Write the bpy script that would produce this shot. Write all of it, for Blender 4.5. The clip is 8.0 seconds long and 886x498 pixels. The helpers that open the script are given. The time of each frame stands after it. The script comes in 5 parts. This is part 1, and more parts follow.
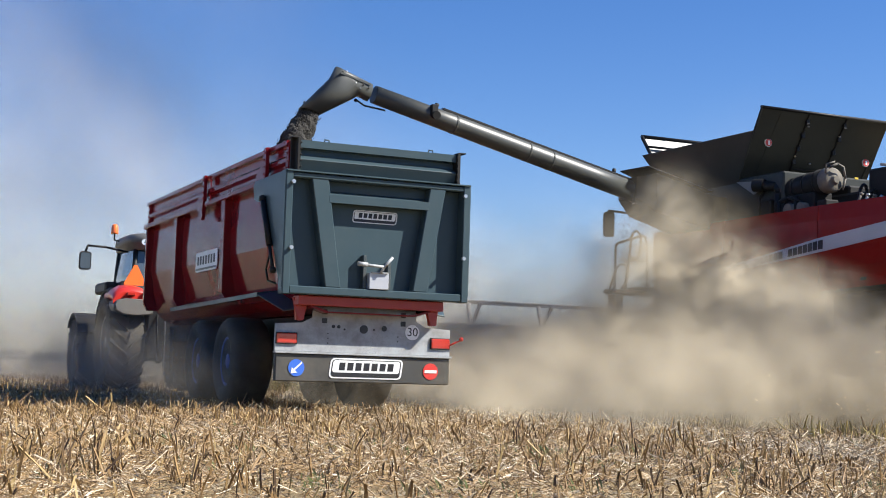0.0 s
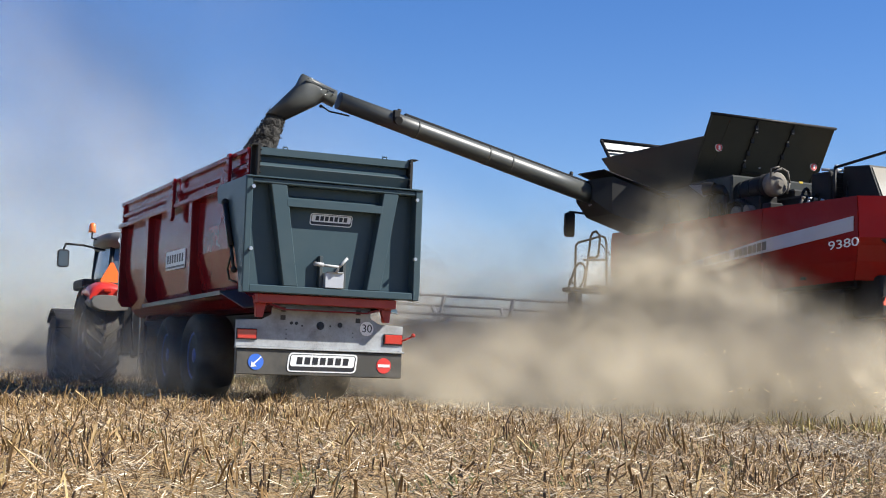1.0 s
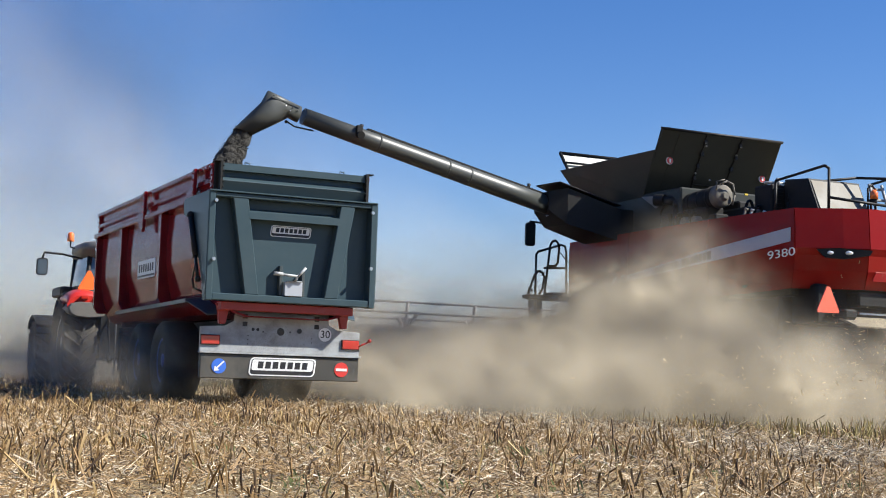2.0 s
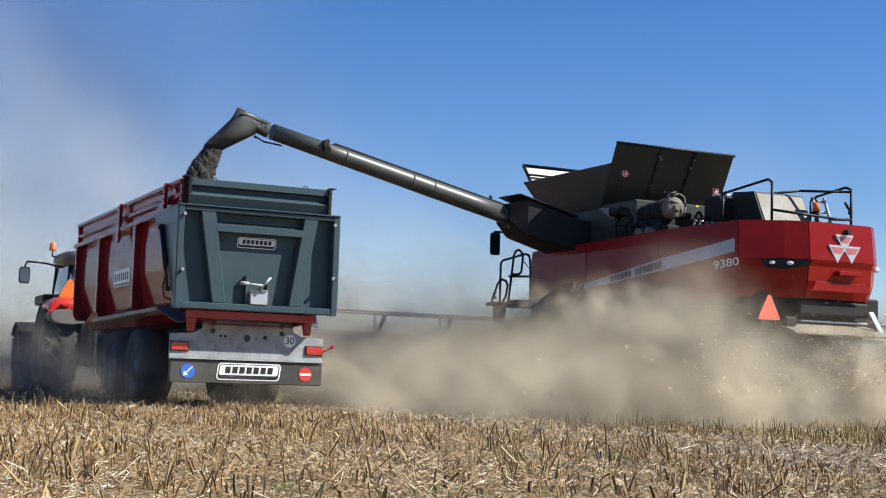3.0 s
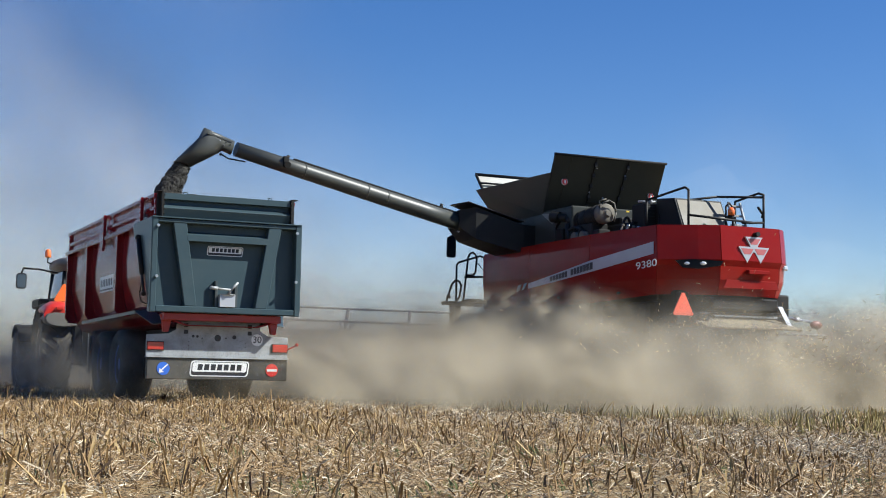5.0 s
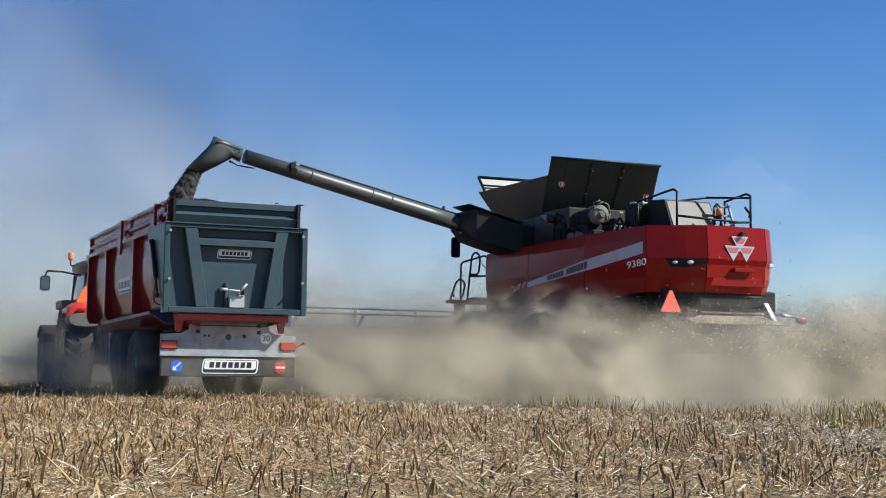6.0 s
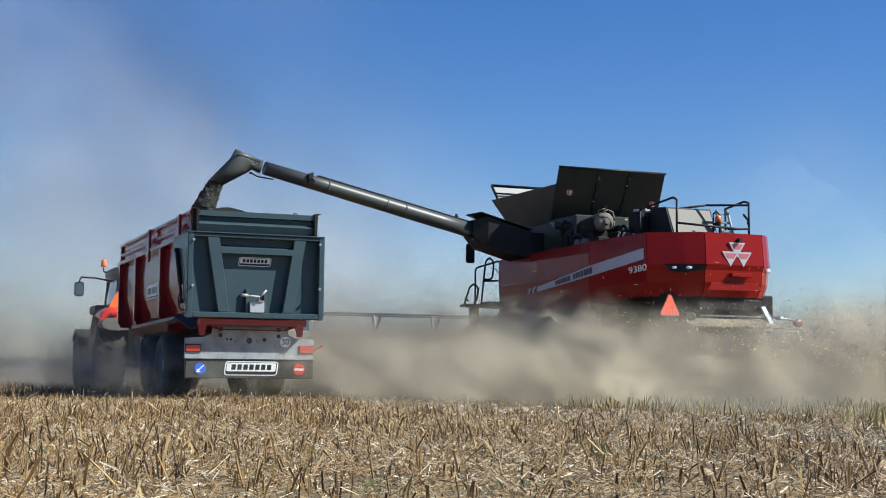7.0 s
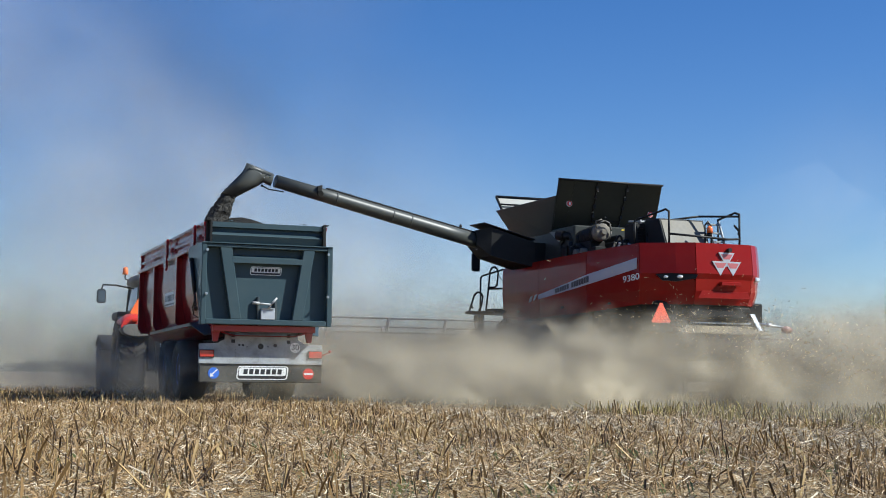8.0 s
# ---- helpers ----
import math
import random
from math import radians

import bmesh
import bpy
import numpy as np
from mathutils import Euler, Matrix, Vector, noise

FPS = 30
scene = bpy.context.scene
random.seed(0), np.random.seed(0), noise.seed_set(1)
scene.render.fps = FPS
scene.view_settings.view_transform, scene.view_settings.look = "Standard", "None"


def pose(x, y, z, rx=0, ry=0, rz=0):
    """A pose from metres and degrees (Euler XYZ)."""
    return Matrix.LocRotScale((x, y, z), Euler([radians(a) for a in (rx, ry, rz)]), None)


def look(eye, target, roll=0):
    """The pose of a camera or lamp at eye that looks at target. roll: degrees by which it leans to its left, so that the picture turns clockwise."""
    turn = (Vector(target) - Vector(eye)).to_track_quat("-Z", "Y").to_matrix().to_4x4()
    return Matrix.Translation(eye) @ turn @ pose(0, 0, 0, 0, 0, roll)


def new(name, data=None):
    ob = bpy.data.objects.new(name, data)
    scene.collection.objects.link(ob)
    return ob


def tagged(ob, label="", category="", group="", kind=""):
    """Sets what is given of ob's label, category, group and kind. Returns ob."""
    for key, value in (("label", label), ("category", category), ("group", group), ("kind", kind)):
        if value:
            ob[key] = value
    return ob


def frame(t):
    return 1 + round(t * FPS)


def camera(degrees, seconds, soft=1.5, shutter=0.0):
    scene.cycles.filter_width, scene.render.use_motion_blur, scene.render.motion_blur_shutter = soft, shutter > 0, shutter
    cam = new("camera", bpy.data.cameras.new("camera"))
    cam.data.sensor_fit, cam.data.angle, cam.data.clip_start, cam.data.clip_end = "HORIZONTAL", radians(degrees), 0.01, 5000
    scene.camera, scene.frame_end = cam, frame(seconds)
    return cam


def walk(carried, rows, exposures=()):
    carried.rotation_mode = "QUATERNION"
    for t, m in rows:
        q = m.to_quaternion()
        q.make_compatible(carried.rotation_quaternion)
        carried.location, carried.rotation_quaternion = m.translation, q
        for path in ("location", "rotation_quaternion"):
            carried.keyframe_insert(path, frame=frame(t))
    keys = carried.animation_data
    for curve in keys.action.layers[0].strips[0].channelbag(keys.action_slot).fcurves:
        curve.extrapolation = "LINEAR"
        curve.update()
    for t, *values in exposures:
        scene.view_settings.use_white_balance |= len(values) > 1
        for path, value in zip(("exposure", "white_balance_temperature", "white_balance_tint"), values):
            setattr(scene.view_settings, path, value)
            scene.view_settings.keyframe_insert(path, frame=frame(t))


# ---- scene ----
EYE = (0.0, 0.0, 0.60)
# seconds, turn to the right, tilt up, lean (degrees)
AIM = [
    (0.0, 24.106, 5.045, 1.725),
    (0.5, 24.138, 4.891, 1.832),
    (1.0, 24.498, 4.873, 1.889),
    (1.5, 24.713, 4.972, 1.850),
    (3.0, 25.146, 5.329, 1.803),
    (3.5, 25.197, 5.389, 1.592),
    (4.0, 25.151, 5.332, 1.375),
    (4.5, 24.934, 5.228, 1.252),
    (6.0, 23.407, 4.949, 0.692),
    (6.5, 22.463, 4.935, 0.604),
    (7.0, 21.790, 5.009, 0.564),
    (7.5, 21.188, 5.091, 0.621),
    (8.0, 20.639, 5.201, 0.650),
]
# seconds, way of the trailer, way of the combine (metres)
DRIVE = [
    (0.0, 0.000, 0.232),
    (0.5, 0.578, 0.703),
    (1.0, 1.182, 1.213),
    (1.5, 1.782, 1.740),
    (3.0, 3.531, 3.332),
    (3.5, 4.090, 3.905),
    (4.0, 4.645, 4.545),
    (4.5, 5.172, 5.138),
    (6.0, 6.888, 6.896),
    (6.5, 7.487, 7.503),
    (7.0, 8.104, 8.134),
    (7.5, 8.682, 8.728),
    (8.0, 9.277, 9.346),
]
DRIFT_T, DRIFT_C = -0.0289, -0.0376


def aim_pose(turn, tilt, lean):
    a, b = radians(turn), radians(tilt)
    way = Vector((math.sin(a) * math.cos(b), math.cos(a) * math.cos(b), math.sin(b)))
    return look(EYE, Vector(EYE) + way, lean)


cam = camera(35.49, 8.0, soft=1.0, shutter=0.2)
walk(cam, [(t, aim_pose(a, b, c)) for t, a, b, c in AIM], ((0.0, 1.06, 6400, 9), (2.0, 0.94, 6350, 8), (4.0, 0.82, 6250, 6), (8.0, 0.70, 5950, 3)))
scene.cycles.transparent_max_bounces = 256

# ---- light ----
SUN = Vector((0.635, -0.405, 0.658)).normalized()
world = bpy.data.worlds.new("sky")
scene.world = world
world.use_nodes = True
wn = world.node_tree.nodes
sky = wn.new("ShaderNodeTexSky")
sky.sky_type = "NISHITA"
sky.sun_disc = False
sky.sun_elevation = math.asin(SUN.z)
sky.sun_rotation = math.atan2(SUN.x, SUN.y)
sky.altitude = 50
sky.air_density, sky.dust_density, sky.ozone_density = 1.0, 0.0, 2.6
tone = wn.new("ShaderNodeHueSaturation")
tone.inputs["Hue"].default_value, tone.inputs["Saturation"].default_value = 0.508, 1.30
world.node_tree.links.new(sky.outputs[0], tone.inputs["Color"])
wn["Background"].inputs[1].default_value = 0.061
tint = wn.new("ShaderNodeMix")
tint.data_type, tint.blend_type = "RGBA", "MULTIPLY"
tint.inputs[0].default_value = 1.0
tint.inputs[7].default_value = (1.0, 0.985, 1.13, 1)
world.node_tree.links.new(tone.outputs[0], tint.inputs[6])
world.node_tree.links.new(tint.outputs[2], wn["Background"].inputs[0])
sun = new("sun", bpy.data.lights.new("sun", "SUN"))
sun.data.energy, sun.data.angle, sun.data.color = 5.0, radians(0.55), (1.0, 0.95, 0.87)
sun.matrix_world = look(SUN * 60, (0, 0, 0))


# ---- materials ----
class Mat:
    """A node material with a Principled shader, two-scale colour variation, and a bump."""

    def __init__(self, name, colour, rough=0.5, metal=0.0, vary=0.12, scale=3.0, fine=60.0, bump=0.05, dust=0.0, coat=0.0, dust_rgb=(0.40, 0.34, 0.25)):
        self.m = bpy.data.materials.new(name)
        self.m.use_nodes = True
        self.t = self.m.node_tree
        self.b = self.t.nodes["Principled BSDF"]
        self.co = self.t.nodes.new("ShaderNodeTexCoord").outputs["Object"]
        big = self.noise(scale, 4)
        small = self.noise(fine, 3)
        c = self.mix(big, [v * (1 - vary) for v in colour], [min(1, v * (1 + vary)) for v in colour])
        c = self.mixc(self.ramp(small, 0.35, 0.75, 0.0, vary * 0.9), c, [v * 0.6 for v in colour])
        r = None
        if dust:
            spots = self.ramp(self.noise(scale * 0.7, 8, 0.65), 0.42, 0.78, dust * 0.25, dust)
            c = self.mixc(spots, c, dust_rgb)
            r = self.t.nodes.new("ShaderNodeMapRange")
            self.t.links.new(spots, r.inputs[0])
            r.inputs[3].default_value, r.inputs[4].default_value = rough, min(1, rough + 0.6)
            self.t.links.new(r.outputs[0], self.b.inputs["Roughness"])
        self.t.links.new(c, self.b.inputs["Base Color"])
        if not r:
            self.b.inputs["Roughness"].default_value = rough
        self.b.inputs["Metallic"].default_value = metal
        self.b.inputs["Coat Weight"].default_value = coat
        self.b.inputs["Coat Roughness"].default_value = 0.08
        if bump:
            n = self.t.nodes.new("ShaderNodeBump")
            n.inputs["Strength"].default_value, n.inputs["Distance"].default_value = bump, 0.02
            self.t.links.new(small, n.inputs["Height"])
            self.t.links.new(n.outputs[0], self.b.inputs["Normal"])

    def noise(self, scale, detail, rough=0.55):
        n = self.t.nodes.new("ShaderNodeTexNoise")
        n.inputs["Scale"].default_value, n.inputs["Detail"].default_value, n.inputs["Roughness"].default_value = scale, detail, rough
        self.t.links.new(self.co, n.inputs["Vector"])
        return n.outputs["Fac"]

    def ramp(self, f, a, b, lo, hi):
        n = self.t.nodes.new("ShaderNodeMapRange")
        n.inputs[1].default_value, n.inputs[2].default_value, n.inputs[3].default_value, n.inputs[4].default_value = a, b, lo, hi
        self.t.links.new(f, n.inputs[0])
        return n.outputs[0]

    def mix(self, f, a, b):
        n = self.t.nodes.new("ShaderNodeMix")
        n.data_type = "RGBA"
        self.t.links.new(f, n.inputs[0])
        for i, v in ((6, a), (7, b)):
            if isinstance(v, (list, tuple)):
                n.inputs[i].default_value = (*v, 1)
            else:
                self.t.links.new(v, n.inputs[i])
        return n.outputs[2]

    mixc = mix


def plain(*a, **k):
    return Mat(*a, **k).m


RED_TRAILER = plain("trailer_red_paint", (0.165, 0.005, 0.011), 0.10, vary=0.08, bump=0.006, dust=0.04, fine=25)
RED_TRAILER.node_tree.nodes["Principled BSDF"].inputs["Specular IOR Level"].default_value = 0.115
RED_FRAME = plain("frame_red_paint", (0.33, 0.018, 0.012), 0.4, dust=0.08)
RED_COMBINE = plain("combine_red_paint", (0.215, 0.008, 0.006), 0.20, vary=0.06, bump=0.004, dust=0.02, fine=20)
RED_COMBINE.node_tree.nodes["Principled BSDF"].inputs["Specular IOR Level"].default_value = 0.15
RED_TRACTOR = plain("tractor_red_paint", (0.55, 0.020, 0.012), 0.28, dust=0.10, coat=0.5)
SLATE = plain("slate_blue_paint", (0.038, 0.064, 0.077), 0.34, vary=0.08, bump=0.010, dust=0.04, fine=30)
SLATE.node_tree.nodes["Principled BSDF"].inputs["Specular IOR Level"].default_value = 0.22
SLATE_DARK = plain("dark_slate_paint", (0.030, 0.044, 0.050), 0.45, dust=0.12)
GALVA = plain("galvanised_steel", (0.42, 0.44, 0.455), 0.45, metal=0.25, vary=0.25, scale=5, fine=30, dust=0.80, dust_rgb=(0.14, 0.132, 0.12))
DARK = plain("dark_grey_sheet", (0.012, 0.012, 0.012), 0.6, dust=0.02)
HOPPER = plain("hopper_grey_sheet", (0.034, 0.037, 0.033), 0.42, vary=0.15, dust=0.03)
HOPPER_IN = plain("bare_inner_sheet", (0.15, 0.157, 0.16), 0.4, metal=0.2, dust=0.3)
AUGER = plain("auger_grey_paint", (0.046, 0.050, 0.046), 0.42, vary=0.15, dust=0.05)
BLACK = plain("black_plastic", (0.010, 0.010, 0.011), 0.5, dust=0.03)
for _m in (DARK, HOPPER, BLACK):
    _m.node_tree.nodes["Principled BSDF"].inputs["Specular IOR Level"].default_value = 0.22
BUMPER = plain("bumper_black_sheet", (0.030, 0.031, 0.030), 0.5, vary=0.2, dust=0.2)
RUBBER = plain("tyre_rubber", (0.020, 0.019, 0.018), 0.8, vary=0.2, dust=0.22, bump=0.2)
RIM_BLUE = plain("blue_rim_paint", (0.030, 0.070, 0.32), 0.4, dust=0.15)
RIM_GREY = plain("grey_rim_paint", (0.25, 0.25, 0.26), 0.45, dust=0.35)
STEEL = plain("worn_steel", (0.55, 0.55, 0.55), 0.3, metal=0.9, vary=0.2)
WHITE = plain("white_paint", (0.80, 0.80, 0.79), 0.4, dust=0.12)
SILVER = plain("silver_decal", (0.42, 0.44, 0.48), 0.35, metal=0.2, dust=0.15)
INK = plain("black_print", (0.015, 0.015, 0.018), 0.45, bump=0)
ORANGE = plain("orange_reflector", (0.95, 0.17, 0.03), 0.4, bump=0)
EMBLEM_INLAY = plain("pink_inlay", (0.42, 0.12, 0.12), 0.3, bump=0)
SALMON = plain("faded_red_reflector", (0.85, 0.12, 0.06), 0.4, dust=0.15)
LENS_RED = plain("red_lens", (0.46, 0.025, 0.014), 0.2, coat=0.4, dust=0.03)
LENS_AMBER = plain("amber_lens", (0.80, 0.17, 0.035), 0.2, coat=0.6)
SMOKED = plain("dusty_smoked_lens", (0.20, 0.05, 0.045), 0.3, dust=0.3)
SIGN_BLUE = plain("blue_sign", (0.02, 0.13, 0.60), 0.4, dust=0.1)
SIGN_RED = plain("red_sign", (0.62, 0.03, 0.025), 0.4, dust=0.1)
CAB_GREY = plain("tractor_grey_paint", (0.10, 0.10, 0.10), 0.5, dust=0.25)
GLASS = plain("tinted_cab_glass", (0.05, 0.08, 0.11), 0.08, vary=0.02, bump=0, coat=0.6, dust=0.12)
LAMP_GLASS = plain("lamp_glass", (0.75, 0.77, 0.80), 0.12, metal=0.4, bump=0)
DUSTY = plain("dust_caked_metal", (0.085, 0.08, 0.07), 0.7, vary=0.35, scale=9, dust=0.5)
CHAFF = plain("chaff_board", (0.27, 0.225, 0.15), 0.85, vary=0.3, fine=90, bump=0.3)
GRAIN = plain("rape_seed", (0.030, 0.027, 0.022), 0.8, vary=0.5, scale=12, fine=220, bump=0.6)


# ---- building helpers ----
class Shape:
    def __init__(self):
        self.bm = bmesh.new()

    def box(self, x0, x1, y0, y1, z0, z1, bevel=0.008, m=None):
        vs = [self.bm.verts.new((x, y, z)) for x in (x0, x1) for y in (y0, y1) for z in (z0, z1)]
        return self._hexa(vs, bevel, m)

    def _hexa(self, vs, bevel, m=None):
        fs = [self.bm.faces.new([vs[i] for i in q]) for q in ((0, 1, 3, 2), (4, 6, 7, 5), (0, 4, 5, 1), (2, 3, 7, 6), (0, 2, 6, 4), (1, 5, 7, 3))]
        if m:
            bmesh.ops.transform(self.bm, matrix=m, verts=vs)
        if bevel:
            bmesh.ops.bevel(self.bm, geom=list({e for f in fs for e in f.edges}), offset=bevel, segments=1, affect="EDGES", profile=0.5)
        return self

    def slab(self, quad, thick, bevel=0.006):
        """A sheet on four corners, thick along its normal."""
        q = [Vector(p) for p in quad]
        n = (q[2] - q[0]).cross(q[3] - q[1]).normalized() * thick
        vs = [self.bm.verts.new(v) for v in (q[0], q[0] + n, q[1], q[1] + n, q[3], q[3] + n, q[2], q[2] + n)]
        return self._hexa(vs, bevel)

    def plate(self, poly, n, bevel=0.0):
        """A flat polygon drawn out by the vector n."""
        n = Vector(n)
        a = [self.bm.verts.new(p) for p in poly]
        b = [self.bm.verts.new(Vector(p) + n) for p in poly]
        k = len(poly)
        fs = [self.bm.faces.new(a), self.bm.faces.new(b[::-1])]
        fs += [self.bm.faces.new((a[i], b[i], b[(i + 1) % k], a[(i + 1) % k])) for i in range(k)]
        if bevel:
            bmesh.ops.bevel(self.bm, geom=list({e for f in fs[:2] for e in f.edges}), offset=bevel, segments=1, affect="EDGES")
        return self

    def rod(self, a, b, r, r2=None, n=12, caps=True):
        a, b = Vector(a), Vector(b)
        r2 = r if r2 is None else r2
        u = (b - a).normalized()
        s = u.orthogonal().normalized()
        w = u.cross(s)
        ring = [[self.bm.verts.new(p + (s * math.cos(2 * math.pi * i / n) + w * math.sin(2 * math.pi * i / n)) * q) for i in range(n)] for p, q in ((a, r), (b, r2))]
        for i in range(n):
            f = self.bm.faces.new((ring[0][i], ring[0][(i + 1) % n], ring[1][(i + 1) % n], ring[1][i]))
            f.smooth = n > 6
        if caps:
            self.bm.faces.new(ring[0][::-1])
            self.bm.faces.new(ring[1])
        return self

    def pipe(self, path, r, n=8):
        for a, b in zip(path, path[1:]):
            self.rod(a, b, r, n=n)
        for p in path[1:-1]:
            self.ball(p, r, 1)
        return self

    def ball(self, p, r, sub=2, squash=(1, 1, 1)):
        g = bmesh.ops.create_icosphere(self.bm, subdivisions=sub, radius=1, matrix=Matrix.Translation(p) @ Matrix.Diagonal((r * squash[0], r * squash[1], r * squash[2], 1)))
        for v in g["verts"]:
            for f in v.link_faces:
                f.smooth = True
        return self

    def loft(self, rings, closed=True, smooth=True, caps=True):
        vs = [[self.bm.verts.new(p) for p in ring] for ring in rings]
        k = len(vs[0])
        for a, b in zip(vs, vs[1:]):
            for i in range(k if closed else k - 1):
                f = self.bm.faces.new((a[i], a[(i + 1) % k], b[(i + 1) % k], b[i]))
                f.smooth = smooth
        if caps and closed:
            self.bm.faces.new(vs[0][::-1])
            self.bm.faces.new(vs[-1])
        return self

    def lathe(self, profile, centre, n=36):
        """Turned about the x axis: profile of (x, radius)."""
        c = Vector(centre)
        rings = [[c + Vector((x, r * math.cos(2 * math.pi * i / n), r * math.sin(2 * math.pi * i / n))) for i in range(n)] for x, r in profile]
        return self.loft(rings)


def part(name, s, material, parent, label="", at=None):
    bm = s.bm if isinstance(s, Shape) else s
    bmesh.ops.recalc_face_normals(bm, faces=bm.faces)
    me = bpy.data.meshes.new(name)
    bm.to_mesh(me)
    bm.free()
    me.materials.append(material)
    ob = new(name, me)
    ob.parent = parent
    if at is not None:
        ob.matrix_basis = at
    if label:
        ob["label"] = label
    return ob


def thing(name, label, category, m, group="", kind=""):
    e = new(name)
    e.matrix_basis = m
    return tagged(e, label, category, group, kind)


def words(text, size, material, parent, m, name, label="", depth=0.002):
    c = bpy.data.curves.new(name, "FONT")
    c.body, c.size, c.align_x, c.align_y, c.extrude = text, size, "CENTER", "CENTER", depth
    tmp = bpy.data.objects.new(name, c)
    scene.collection.objects.link(tmp)
    me = bpy.data.meshes.new_from_object(tmp.evaluated_get(bpy.context.evaluated_depsgraph_get()))
    bpy.data.objects.remove(tmp)
    me.materials.append(material)
    ob = new(name, me)
    ob.parent, ob.matrix_basis = parent, m
    if label:
        ob["label"] = label
    return ob


def rounded(w, h, r, lean=0.0, n=5):
    """Corners of a rounded rectangle about the origin, as (u, v)."""
    pts = []
    for cx, cy, a0 in ((w / 2 - r, h / 2 - r, 0), (-w / 2 + r, h / 2 - r, 90), (-w / 2 + r, -h / 2 + r, 180), (w / 2 - r, -h / 2 + r, 270)):
        for i in range(n):
            a = radians(a0 + 90 * i / (n - 1))
            pts.append((cx + r * math.cos(a) + lean * (cy + r * math.sin(a)), cy + r * math.sin(a)))
    return pts


TRAILER_0, COMBINE_0 = Vector((6.335, 16.15, 0)), Vector((14.2, 12.8, 0))


# ---- ground ----
def straw_ground():
    k = Mat("straw_littered_soil", (0.40, 0.31, 0.17), 0.9, vary=0.25, scale=0.6, fine=14, bump=0.0)
    t = k.t
    litter = k.noise(55, 6, 0.75)
    patch = k.noise(0.9, 3)
    c = k.mix(k.ramp(litter, 0.36, 0.56, 0, 1), (0.070, 0.044, 0.020), (0.36, 0.265, 0.125))
    c = k.mix(k.ramp(patch, 0.40, 0.7, 0, 0.35), c, (0.27, 0.165, 0.065))
    t.links.new(c, k.b.inputs["Base Color"])
    b = t.nodes.new("ShaderNodeBump")
    b.inputs["Strength"].default_value, b.inputs["Distance"].default_value = 0.8, 0.03
    t.links.new(litter, b.inputs["Height"])
    t.links.new(b.outputs[0], k.b.inputs["Normal"])
    return k.m


def lie(x, y):
    """Height of the field."""
    d = math.hypot(x, y)
    return 0.035 * noise.noise((x * 0.35, y * 0.35, 0)) * min(1.0, max(0.0, (14 - d) / 6))


def build_ground():
    bm = bmesh.new()
    xs = [-4200, -1500, -500, -150, -50, -15] + [-5 + 0.5 * i for i in range(61)] + [40, 80, 200, 600, 1600, 4200]
    ys = [-4200, -1500, -500, -150, -50, -15, -5] + [0.5 * i for i in range(61)] + [45, 80, 200, 600, 1600, 4200]
    grid = [[bm.verts.new((x, y, lie(x, y))) for y in ys] for x in xs]
    for i in range(len(xs) - 1):
        for j in range(len(ys) - 1):
            bm.faces.new((grid[i][j], grid[i + 1][j], grid[i + 1][j + 1], grid[i][j + 1])).smooth = True
    ob = part("ground", bm, straw_ground(), None)
    tagged(ob, "harvested field of pale straw litter over brown soil", "field", kind="structure")


def mesh_from(name, verts, faces, material, label, category):
    me = bpy.data.meshes.new(name)
    me.from_pydata(verts, [], faces)
    me.materials.append(material)
    me.validate()
    return tagged(new(name, me), label, category, kind="stuff")


def straw_material(name, dark, mid, pale):
    k = Mat(name, mid, 0.65, vary=0.2, scale=8, fine=80, bump=0)
    g = k.t.nodes.new("ShaderNodeNewGeometry").outputs["Random Per Island"]
    r = k.t.nodes.new("ShaderNodeValToRGB")
    r.color_ramp.elements[0].color, r.color_ramp.elements[1].color = (*dark, 1), (*pale, 1)
    for p, c in ((0.16, dark), (0.30, mid), (0.75, mid)):
        r.color_ramp.elements.new(p).color = (*c, 1)
    k.t.links.new(g, r.inputs[0])
    c = k.mix(k.ramp(k.noise(30, 3), 0.4, 0.8, 0, 0.5), r.outputs[0], [v * 0.55 for v in mid])
    k.t.links.new(c, k.b.inputs["Base Color"])
    return k.m


def strip_at(x, y):
    """0: patchy tan stubble, 1: flattened grey straw beside the trailer's track, 2: greenish standing stubble beyond."""
    e = x + 0.5 * noise.noise((x * 0.4, y * 0.25, 31)) + 0.25 * noise.noise((x * 1.7, y * 1.1, 7))
    return 0 if e < 6.9 else 1 if e < 9.9 else 2


